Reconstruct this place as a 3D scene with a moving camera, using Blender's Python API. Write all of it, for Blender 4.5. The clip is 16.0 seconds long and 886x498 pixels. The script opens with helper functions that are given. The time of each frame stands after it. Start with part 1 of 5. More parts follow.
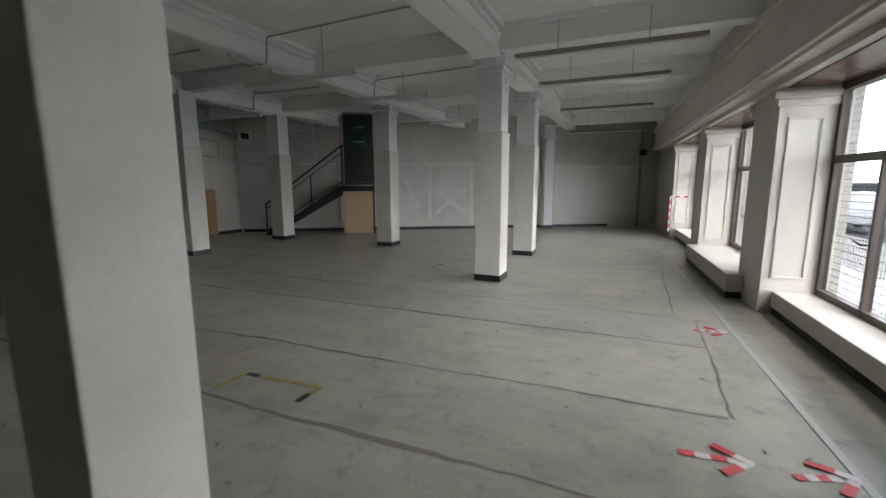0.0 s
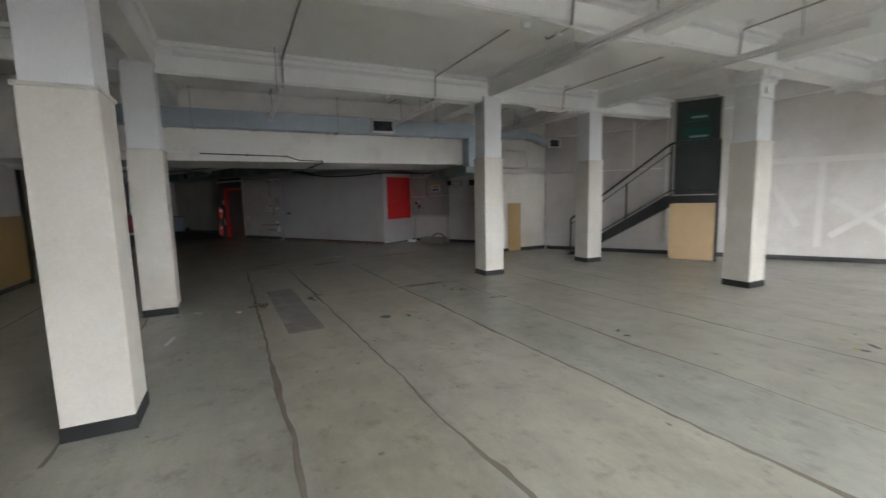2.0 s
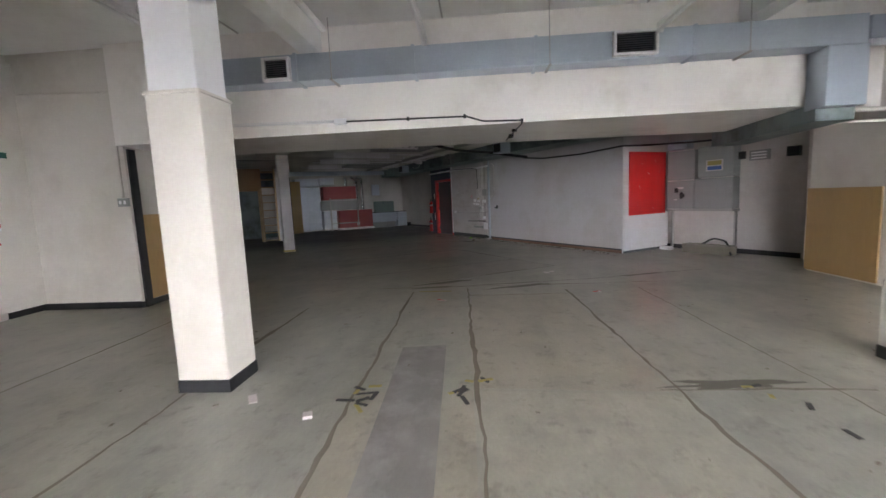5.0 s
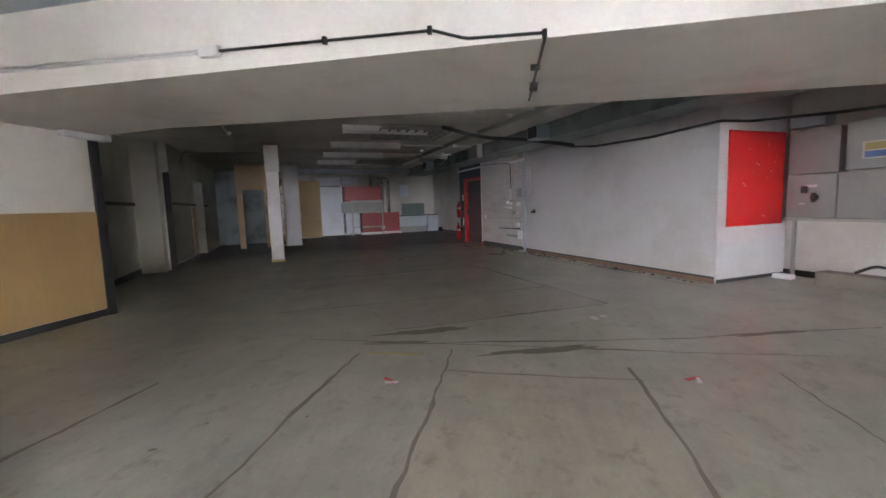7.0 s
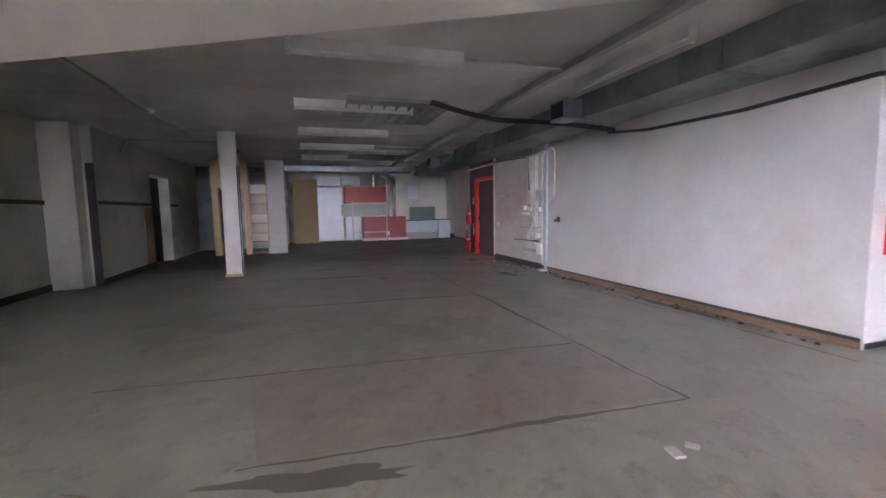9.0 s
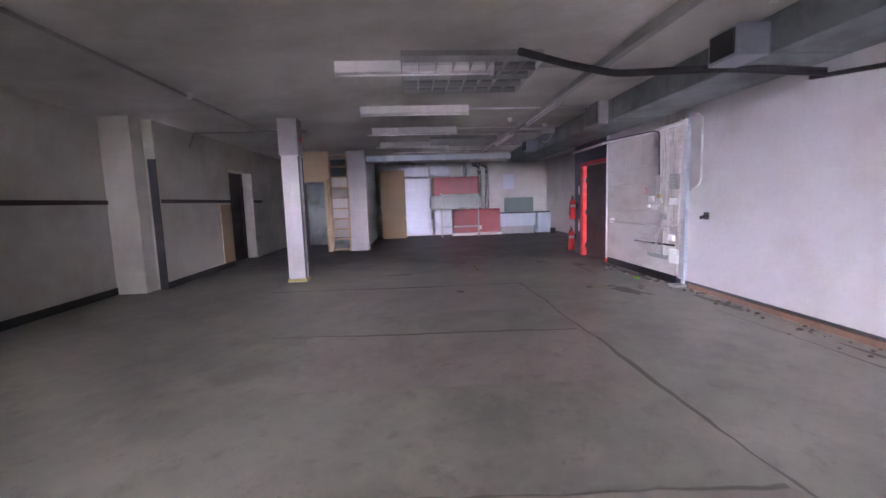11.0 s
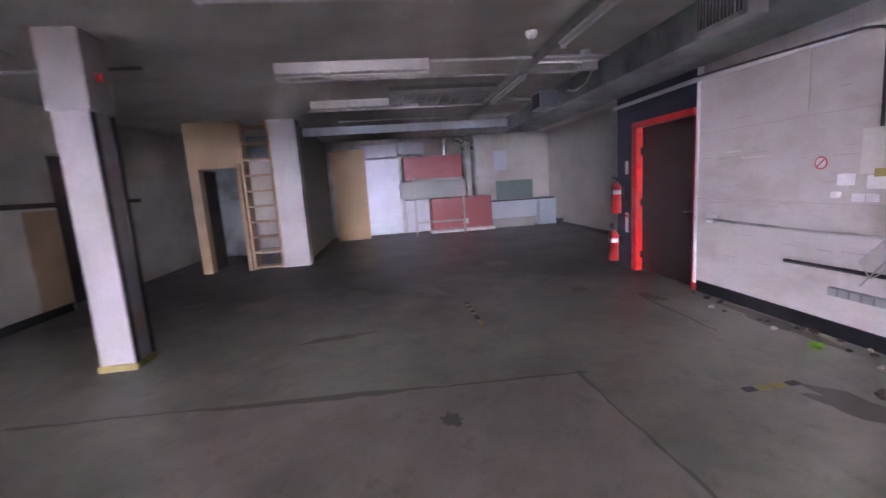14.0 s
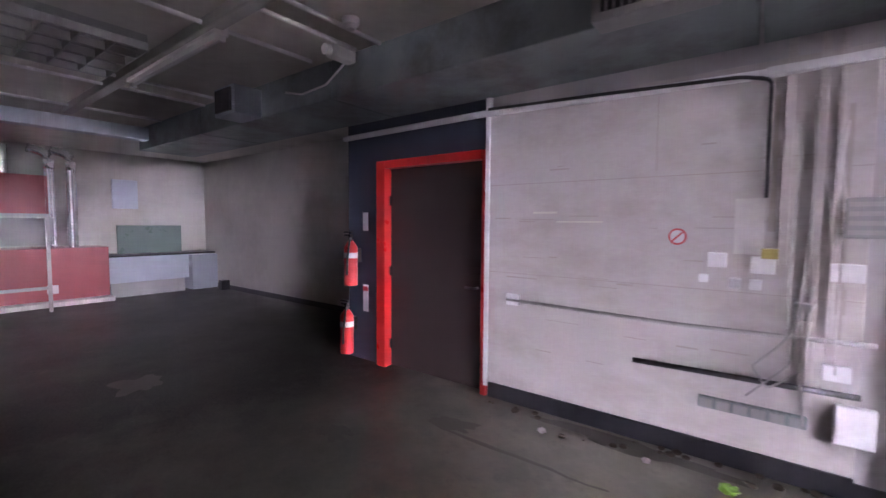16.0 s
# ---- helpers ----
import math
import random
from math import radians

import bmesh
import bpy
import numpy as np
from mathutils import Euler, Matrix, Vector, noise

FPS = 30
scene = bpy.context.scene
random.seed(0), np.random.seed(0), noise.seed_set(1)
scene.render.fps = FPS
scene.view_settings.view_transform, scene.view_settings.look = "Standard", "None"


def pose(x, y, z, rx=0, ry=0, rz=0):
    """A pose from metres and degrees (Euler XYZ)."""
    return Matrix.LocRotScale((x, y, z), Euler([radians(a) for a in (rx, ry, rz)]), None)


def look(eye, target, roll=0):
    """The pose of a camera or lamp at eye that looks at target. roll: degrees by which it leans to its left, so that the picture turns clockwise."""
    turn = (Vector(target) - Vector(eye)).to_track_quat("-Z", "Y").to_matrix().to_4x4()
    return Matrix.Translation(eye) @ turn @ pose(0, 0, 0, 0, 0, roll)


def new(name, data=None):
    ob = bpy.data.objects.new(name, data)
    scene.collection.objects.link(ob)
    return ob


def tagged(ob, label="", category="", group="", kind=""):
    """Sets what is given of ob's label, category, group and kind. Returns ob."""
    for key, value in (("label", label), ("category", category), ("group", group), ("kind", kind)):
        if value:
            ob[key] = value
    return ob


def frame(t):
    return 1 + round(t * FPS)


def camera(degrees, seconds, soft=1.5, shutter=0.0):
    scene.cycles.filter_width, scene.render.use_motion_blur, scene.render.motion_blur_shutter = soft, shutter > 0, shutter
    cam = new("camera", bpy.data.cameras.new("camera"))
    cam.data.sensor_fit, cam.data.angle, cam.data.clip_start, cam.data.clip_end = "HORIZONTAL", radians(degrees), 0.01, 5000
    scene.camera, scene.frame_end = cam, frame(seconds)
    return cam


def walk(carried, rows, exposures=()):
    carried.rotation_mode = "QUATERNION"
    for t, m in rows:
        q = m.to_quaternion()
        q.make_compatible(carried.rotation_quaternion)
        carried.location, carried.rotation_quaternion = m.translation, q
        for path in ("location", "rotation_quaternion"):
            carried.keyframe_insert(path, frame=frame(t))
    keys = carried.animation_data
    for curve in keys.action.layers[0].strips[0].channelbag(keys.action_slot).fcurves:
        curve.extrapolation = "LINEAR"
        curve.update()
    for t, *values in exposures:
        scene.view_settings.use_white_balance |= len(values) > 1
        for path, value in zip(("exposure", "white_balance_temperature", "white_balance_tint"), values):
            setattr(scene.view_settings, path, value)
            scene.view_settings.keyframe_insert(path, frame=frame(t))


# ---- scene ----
cam = camera(92.4, 16.0, shutter=0.4)
PATH = [
    (0, (-0.316, 0.815, 1.518), (-1.11, 2.625, 1.212), -0.1),
    (0.5, (-0.531, 1.33, 1.506), (-1.469, 3.07, 1.202), -0.7),
    (1, (-0.882, 1.83, 1.447), (-2.249, 3.266, 1.183), -1.3),
    (1.5, (-1.243, 2.257, 1.428), (-2.757, 3.539, 1.173), -1.0),
    (2, (-1.752, 2.553, 1.526), (-3.542, 3.412, 1.288), -1.4),
    (2.5, (-2.309, 2.811, 1.502), (-4.158, 3.535, 1.269), -1.2),
    (3, (-2.839, 3.076, 1.496), (-4.787, 3.467, 1.273), -3.8),
    (3.5, (-3.494, 3.215, 1.447), (-5.471, 3.41, 1.211), -3.8),
    (4, (-4.179, 3.439, 1.442), (-6.162, 3.495, 1.187), -3.7),
    (4.5, (-4.882, 3.534, 1.432), (-6.866, 3.471, 1.187), -3.2),
    (7, (-8.467, 4.161, 1.323), (-10.42, 3.782, 1.116), -1.9),
    (7.5, (-9.09, 4.236, 1.336), (-11.031, 3.796, 1.139), -2.3),
    (8, (-9.785, 4.295, 1.298), (-11.726, 3.854, 1.109), -2.5),
    (8.5, (-10.412, 4.344, 1.272), (-12.352, 3.895, 1.092), -1.2),
    (9, (-10.947, 4.257, 1.327), (-12.877, 3.767, 1.139), -1.0),
    (9.5, (-11.444, 4.278, 1.319), (-13.319, 3.604, 1.148), -1.7),
    (12, (-13.805, 3.418, 1.451), (-15.537, 2.449, 1.199), -1.1),
    (12.5, (-14.44, 3.137, 1.433), (-16.168, 2.168, 1.161), 0.0),
    (13, (-15.012, 2.837, 1.464), (-16.758, 1.905, 1.179), -1.7),
    (13.5, (-15.656, 2.537, 1.484), (-17.392, 1.586, 1.195), -2.7),
    (14, (-16.289, 2.222, 1.501), (-18.076, 1.378, 1.195), -3.8),
    (14.5, (-17.0, 1.921, 1.481), (-18.937, 1.525, 1.182), -2.5),
    (15, (-17.734, 1.676, 1.515), (-19.699, 1.935, 1.248), 0.8),
    (15.5, (-18.349, 1.451, 1.542), (-20.24, 2.084, 1.398), 1.6),
    (16, (-18.85, 1.116, 1.536), (-20.71, 1.839, 1.416), 0.4),
]
EXPOSURES = [(0, -0.02, 6500, 12), (0.5, 0.06, 6500, 12), (1, 0.65, 6650, 12), (1.5, 0.98, 6650, 12), (2.5, 1.56, 6650, 13), (3.5, 1.97, 6600, 15), (4.5, 2.5, 6650, 18), (7, 3.22, 6650, 20), (8, 3.38, 6650, 22), (9.5, 4.12, 6250, 33), (12, 4.62, 6100, 42), (13.5, 4.62, 6150, 40), (14.5, 4.75, 6200, 43), (16, 4.65, 6250, 43)]
walk(cam, [(t, look(eye, target, roll)) for t, eye, target, roll in PATH], EXPOSURES)

# ---- daylight ----
world = bpy.data.worlds.new("overcast")
scene.world = world
world.use_nodes = True
wn = world.node_tree.nodes
sky = wn.new("ShaderNodeTexSky")
sky.sky_type = 'NISHITA'
sky.sun_disc = False
sky.sun_elevation = radians(40)
sky.sun_rotation = radians(60)
wn["Background"].inputs[1].default_value = 0.15
world.node_tree.links.new(sky.outputs[0], wn["Background"].inputs[0])
sun_data = bpy.data.lights.new("sun", 'SUN')
sun_data.energy, sun_data.angle, sun_data.color = 4.0, radians(25), (1, 0.97, 0.93)
sun = new("sun", sun_data)
sun.matrix_world = look((20, -10, 30), (8, 6, 0))
GLOW = 14.0

# ---- materials ----
def mat(name, col, rough=0.6, metal=0.0, col2=None, scale=3.0, amount=0.5, grain=40.0, bump=0.1, spec=0.5, stain=None, stain_scale=0.7, stain_from=0.55, stain_to=0.7, rvar=0.1, stretch=(1, 1, 1)):
    m = bpy.data.materials.new(name)
    m.use_nodes = True
    nt = m.node_tree
    N, L = nt.nodes, nt.links
    b = N["Principled BSDF"]
    geo = N.new("ShaderNodeNewGeometry")
    mp = N.new("ShaderNodeMapping")
    mp.inputs["Scale"].default_value = stretch
    L.new(geo.outputs["Position"], mp.inputs[0])
    src = mp.outputs[0]

    def nz(s, d=5, r=0.6):
        n = N.new("ShaderNodeTexNoise")
        n.inputs["Scale"].default_value, n.inputs["Detail"].default_value, n.inputs["Roughness"].default_value = s, d, r
        n.normalize = True
        L.new(src, n.inputs["Vector"])
        return n.outputs[0]

    def ramp(f, a, z):
        r = N.new("ShaderNodeMath")
        r.operation, r.use_clamp = 'MULTIPLY_ADD', True
        r.inputs[1].default_value, r.inputs[2].default_value = 1 / (z - a), -a / (z - a)
        L.new(f, r.inputs[0])
        return r.outputs[0]

    def mix(f, a, c):
        x = N.new("ShaderNodeMix")
        x.data_type = 'RGBA'
        L.new(f, x.inputs[0])
        for s, v in ((x.inputs[6], a), (x.inputs[7], c)):
            if isinstance(v, tuple):
                s.default_value = (*v, 1)
            else:
                L.new(v, s)
        return x.outputs[2]
    c2 = col2 or tuple(c * (1 - 0.35 * amount) for c in col)
    out = mix(ramp(nz(scale), 0.15, 0.85), col, c2)
    out = mix(ramp(nz(grain, 3), 0.1, 0.95), out, tuple(c * 0.95 for c in c2))
    if stain:
        out = mix(ramp(nz(stain_scale, 6, 0.65), stain_from - 0.1, stain_to), out, stain)
    L.new(out, b.inputs["Base Color"])
    b.inputs["Metallic"].default_value = metal
    b.inputs["Specular IOR Level"].default_value = spec
    rr = N.new("ShaderNodeMapRange")
    rr.inputs[3].default_value, rr.inputs[4].default_value = max(0.03, rough - rvar), min(1, rough + rvar)
    L.new(nz(scale * 1.7), rr.inputs[0])
    L.new(rr.outputs[0], b.inputs["Roughness"])
    if bump:
        bp = N.new("ShaderNodeBump")
        bp.inputs["Strength"].default_value, bp.inputs["Distance"].default_value = bump, 0.01
        L.new(nz(grain * 0.6, 4), bp.inputs["Height"])
        L.new(bp.outputs[0], b.inputs["Normal"])
    return m


def glass_mat(name, col=(0.9, 0.95, 0.95), rough=0.02):
    m = bpy.data.materials.new(name)
    m.use_nodes = True
    b = m.node_tree.nodes["Principled BSDF"]
    b.inputs["Base Color"].default_value = (*col, 1)
    b.inputs["Transmission Weight"].default_value = 1
    b.inputs["Roughness"].default_value = rough
    b.inputs["IOR"].default_value = 1.1
    return m


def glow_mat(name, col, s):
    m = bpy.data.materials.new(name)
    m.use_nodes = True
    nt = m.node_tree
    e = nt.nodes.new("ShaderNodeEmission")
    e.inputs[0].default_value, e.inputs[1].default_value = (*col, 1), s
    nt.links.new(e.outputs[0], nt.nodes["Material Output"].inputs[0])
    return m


def floor_mat(name, hall, wing=(0.265, 0.268, 0.2), bay=False):
    """Painted slab: clean in the hall, bare and grimy in the wing, near-black at its end."""
    m = bpy.data.materials.new(name)
    m.use_nodes = True
    N, L = m.node_tree.nodes, m.node_tree.links
    b = N["Principled BSDF"]
    pos = N.new("ShaderNodeNewGeometry").outputs["Position"]

    def nz(s, d=6, r=0.65, stretch=(1, 1, 1), off=0.0):
        mp = N.new("ShaderNodeMapping")
        mp.inputs["Scale"].default_value = stretch
        mp.inputs["Location"].default_value = (off, off * 0.7, 0)
        L.new(pos, mp.inputs[0])
        n = N.new("ShaderNodeTexNoise")
        n.inputs["Scale"].default_value, n.inputs["Detail"].default_value, n.inputs["Roughness"].default_value = s, d, r
        L.new(mp.outputs[0], n.inputs["Vector"])
        return n.outputs[0]

    def rng(f, a, z, lo=0.0, hi=1.0):
        r = N.new("ShaderNodeMapRange")
        r.inputs[1].default_value, r.inputs[2].default_value, r.inputs[3].default_value, r.inputs[4].default_value = a, z, lo, hi
        L.new(f, r.inputs[0])
        return r.outputs[0]

    def mix(f, a, c, mode='MIX'):
        x = N.new("ShaderNodeMix")
        x.data_type, x.blend_type = 'RGBA', mode
        L.new(f, x.inputs[0])
        for k, v in ((x.inputs[6], a), (x.inputs[7], c)):
            if isinstance(v, tuple):
                k.default_value = (*v, 1)
            else:
                L.new(v, k)
        return x.outputs[2]

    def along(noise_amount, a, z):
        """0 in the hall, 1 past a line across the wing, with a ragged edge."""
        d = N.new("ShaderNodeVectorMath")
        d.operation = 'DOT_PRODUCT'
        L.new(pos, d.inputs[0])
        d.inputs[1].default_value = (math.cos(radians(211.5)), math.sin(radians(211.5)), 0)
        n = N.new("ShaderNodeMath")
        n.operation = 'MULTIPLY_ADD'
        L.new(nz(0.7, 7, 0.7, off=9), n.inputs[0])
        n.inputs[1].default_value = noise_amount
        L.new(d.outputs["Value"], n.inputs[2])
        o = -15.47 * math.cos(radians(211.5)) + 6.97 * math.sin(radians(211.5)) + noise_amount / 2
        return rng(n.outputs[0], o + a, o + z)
    dark = tuple(c * 0.7 for c in hall)
    out = mix(rng(nz(0.55, 5, 0.55), 0.32, 0.68), hall, dark)
    out = mix(rng(nz(1.3, 7, 0.7, (0.35, 1.2, 1), 3), 0.42, 0.74), out, tuple(c * 0.55 for c in hall))
    out = mix(rng(nz(2.6, 6, 0.7, off=5), 0.42, 0.9), out, (min(1, hall[0] * 1.12), min(1, hall[1] * 1.1), hall[2] * 1.06))
    if not bay:
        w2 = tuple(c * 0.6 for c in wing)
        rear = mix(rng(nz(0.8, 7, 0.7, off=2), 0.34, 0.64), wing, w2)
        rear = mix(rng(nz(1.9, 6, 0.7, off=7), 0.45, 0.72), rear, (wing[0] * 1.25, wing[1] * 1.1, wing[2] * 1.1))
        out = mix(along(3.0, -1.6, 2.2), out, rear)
        blackened = along(3.5, 7.0, 9.6)
        L.new(rng(blackened, 0, 1, 0.5, 0.08), b.inputs["Specular IOR Level"])
        out = mix(blackened, out, mix(rng(nz(1.1, 5), 0.4, 0.6), (0.05, 0.054, 0.044), (0.026, 0.026, 0.022)))
    out = mix(rng(nz(5.0, 7, 0.75, off=4), 0.54, 0.74, 0.0, 0.75), out, (0.1, 0.09, 0.07))
    out = mix(rng(nz(45, 3, 0.6), 0.3, 0.75, 0.0, 0.28), out, tuple(c * 0.5 for c in hall))
    L.new(out, b.inputs["Base Color"])
    b.inputs["Specular IOR Level"].default_value = 0.5
    L.new(rng(nz(0.9, 6, 0.7, off=6), 0.3, 0.7, 0.285, 0.38), b.inputs["Roughness"])
    bp = N.new("ShaderNodeBump")
    bp.inputs["Strength"].default_value, bp.inputs["Distance"].default_value = 0.12, 0.01
    L.new(nz(6, 8, 0.7), bp.inputs["Height"])
    L.new(bp.outputs[0], b.inputs["Normal"])
    return m


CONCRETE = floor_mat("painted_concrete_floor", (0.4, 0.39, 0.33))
BAYS = [floor_mat("pale_concrete_bay", (0.435, 0.418, 0.35), bay=True), floor_mat("blue_grey_concrete_bay", (0.38, 0.38, 0.33), bay=True), floor_mat("buff_concrete_bay", (0.41, 0.38, 0.31), bay=True)]
WINGBAY = floor_mat("brown_screed_bay", (0.32, 0.29, 0.235), bay=True)
PATCH = mat("grey_screed_patch", (0.15, 0.145, 0.135), 0.6, col2=(0.24, 0.23, 0.215), scale=2.2, grain=60, bump=0.2, stain=(0.34, 0.33, 0.31), stain_scale=1.6, stain_from=0.56, stain_to=0.66)
JOINT = mat("dirty_joint_filler", (0.1, 0.085, 0.065), 0.85, col2=(0.24, 0.215, 0.175), scale=2.2, grain=60, bump=0.4)
WHITE = mat("white_ceiling_paint", (0.77, 0.77, 0.785), 0.55, col2=(0.72, 0.72, 0.735), scale=1.2, grain=30, bump=0.04)
CEIL = mat("grey_white_ceiling_paint", (0.9, 0.9, 0.89), 0.6, col2=(0.84, 0.84, 0.83), scale=0.7, grain=30, bump=0.06, stain=(0.7, 0.69, 0.65), stain_scale=0.9, stain_from=0.6, stain_to=0.85)
CREAM = mat("cream_wall_paint", (0.7, 0.67, 0.62), 0.55, col2=(0.62, 0.585, 0.53), scale=1.5, grain=35, bump=0.04, stain=(0.45, 0.41, 0.35), stain_scale=0.8, stain_from=0.55, stain_to=0.9)
OLDWALL = mat("patchy_old_white_wall", (0.72, 0.7, 0.68), 0.6, col2=(0.54, 0.51, 0.48), scale=0.55, grain=30, bump=0.15, stain=(0.46, 0.43, 0.4), stain_scale=0.5, stain_from=0.52, stain_to=0.62)
PANELW = mat("white_insulated_panel", (0.51, 0.5, 0.515), 0.42, col2=(0.455, 0.445, 0.45), scale=0.8, grain=20, bump=0.06, stain=(0.38, 0.35, 0.31), stain_scale=1.1, stain_from=0.56, stain_to=0.85)
LINTEL = mat("white_lintel_paint", (0.86, 0.835, 0.8), 0.5, col2=(0.8, 0.77, 0.73), scale=0.9, grain=30, bump=0.08, stain=(0.6, 0.56, 0.5), stain_scale=1.2, stain_from=0.62, stain_to=0.85)
WINW = mat("ivory_window_wall_paint", (0.64, 0.6, 0.545), 0.5, col2=(0.57, 0.53, 0.475), scale=1.1, grain=30, bump=0.07, stain=(0.42, 0.37, 0.31), stain_scale=0.9, stain_from=0.58, stain_to=0.82)
ENDW = mat("grey_end_wall", (0.54, 0.53, 0.485), 0.6, col2=(0.46, 0.45, 0.41), scale=1.0, grain=30, bump=0.12, stain=(0.3, 0.285, 0.25), stain_scale=0.7, stain_from=0.52, stain_to=0.8)
GRIME = mat("grimy_wall_foot", (0.07, 0.06, 0.045), 0.85, col2=(0.12, 0.1, 0.07), scale=6, grain=40, bump=0.4)
DIRTYW = mat("dirty_offwhite_wall", (0.72, 0.71, 0.63), 0.6, col2=(0.62, 0.61, 0.53), scale=1.2, grain=30, bump=0.12, stain=(0.4, 0.38, 0.31), stain_scale=0.8, stain_from=0.55, stain_to=0.8)
OIL = mat("dark_oil_stain", (0.08, 0.074, 0.058), 0.5, col2=(0.14, 0.13, 0.105), scale=3, grain=40, bump=0.1)
CONCEIL = mat("stained_concrete_ceiling", (0.74, 0.73, 0.68), 0.8, col2=(0.62, 0.61, 0.55), scale=0.9, grain=18, bump=0.25, stain=(0.38, 0.375, 0.325), stain_scale=0.7, stain_from=0.52, stain_to=0.76, stretch=(1, 0.6, 1))
BLACK = mat("black_skirting_paint", (0.02, 0.021, 0.024), 0.45, scale=4, bump=0.05)
DARKWOOD = mat("dark_brown_timber", (0.06, 0.04, 0.03), 0.5, scale=5, bump=0.1)
MAROON = mat("dark_brown_door_paint", (0.045, 0.03, 0.028), 0.45, scale=2, bump=0.05)
NAVY = mat("navy_wall_paint", (0.035, 0.045, 0.07), 0.5, scale=2, bump=0.05)
RED = mat("bright_red_gloss_paint", (0.72, 0.025, 0.02), 0.3, scale=2, bump=0.02)
REDB = mat("red_notice_board", (0.7, 0.02, 0.02), 0.6, scale=3, bump=0.1)
DULLRED = mat("dull_red_sheet_panel", (0.42, 0.1, 0.1), 0.35, scale=2, bump=0.03)
STEEL = mat("galvanised_steel", (0.5, 0.56, 0.62), 0.38, 0.75, col2=(0.4, 0.46, 0.52), scale=5, grain=50, bump=0.04)
BRIGHT = mat("polished_steel", (0.82, 0.85, 0.88), 0.2, 1.0, scale=4, bump=0.02, rvar=0.04)
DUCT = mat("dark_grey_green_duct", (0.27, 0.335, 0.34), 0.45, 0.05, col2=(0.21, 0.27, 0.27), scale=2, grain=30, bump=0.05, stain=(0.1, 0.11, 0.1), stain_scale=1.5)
PLY = mat("ochre_plywood", (0.46, 0.3, 0.13), 0.5, col2=(0.36, 0.23, 0.1), scale=2, grain=40, bump=0.06, stretch=(1, 1, 0.15))
PALEPLY = mat("pale_plywood", (0.55, 0.4, 0.24), 0.55, col2=(0.47, 0.33, 0.19), scale=2, grain=40, bump=0.06, stretch=(1, 1, 0.15))
GREYM = mat("grey_enamelled_steel", (0.33, 0.34, 0.33), 0.4, 0.1, scale=3, bump=0.03)
CONDUIT = mat("grey_painted_conduit", (0.42, 0.41, 0.39), 0.5, 0.2, scale=5, bump=0.05)
TUBE = mat("white_lamp_batten", (0.9, 0.89, 0.88), 0.35, scale=6, bump=0.0)
GUTTED = mat("brown_stained_lamp_batten", (0.3, 0.27, 0.23), 0.5, scale=6, bump=0.06)
PLASTIC = mat("white_plastic", (0.86, 0.86, 0.86), 0.35, scale=6, bump=0.02)
CABLE = mat("black_cable_sheath", (0.02, 0.02, 0.022), 0.45, scale=6, bump=0.05)
IRON = mat("black_painted_iron", (0.025, 0.025, 0.028), 0.4, 0.2, scale=6, bump=0.05)
BRONZE = mat("brown_painted_window_frame", (0.07, 0.05, 0.042), 0.45, scale=5, bump=0.08)
SOFFIT = mat("varnished_brown_soffit", (0.14, 0.07, 0.045), 0.25, scale=3, bump=0.04, stretch=(0.2, 1, 1))
GREEND = mat("dark_green_door_paint", (0.03, 0.038, 0.036), 0.5, scale=2, bump=0.05)
SIGNG = mat("green_exit_sign", (0.0, 0.07, 0.05), 0.4, scale=4, bump=0)
WHITEP = mat("white_print", (0.8, 0.8, 0.8), 0.5, scale=9, bump=0)
YELLOW = mat("yellow_tape", (0.4, 0.33, 0.09), 0.5, scale=8, bump=0.1)
REDT = mat("red_tape", (0.65, 0.07, 0.08), 0.5, scale=8, bump=0.05)
PINKT = mat("white_tape", (0.72, 0.66, 0.66), 0.5, scale=8, bump=0.05)
LINEW = mat("worn_white_line_paint", (0.55, 0.55, 0.53), 0.5, col2=(0.4, 0.4, 0.38), scale=8, grain=40, bump=0.1)
BLUEL = mat("blue_label", (0.05, 0.12, 0.4), 0.5, scale=8, bump=0)
LIME = mat("lime_green_plastic", (0.25, 0.6, 0.05), 0.4, scale=8, bump=0.02)
GREENB = mat("green_glass_board", (0.14, 0.2, 0.18), 0.3, scale=3, bump=0.03)
ASPHALT = mat("asphalt", (0.06, 0.06, 0.06), 0.8, scale=2, grain=60, bump=0.2)
STONE = mat("pale_street_stone", (0.42, 0.4, 0.38), 0.8, scale=1, grain=20, bump=0.2)
CARW = mat("white_car_paint", (0.75, 0.76, 0.78), 0.2, scale=3, bump=0)
TYRE = mat("tyre_rubber", (0.02, 0.02, 0.02), 0.7, scale=6, bump=0.1)
DARKGL = mat("dark_glass", (0.02, 0.025, 0.03), 0.08, scale=3, bump=0)
PANE = glass_mat("window_glass", (0.7, 0.73, 0.75))
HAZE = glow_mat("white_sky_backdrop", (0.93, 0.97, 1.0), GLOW)


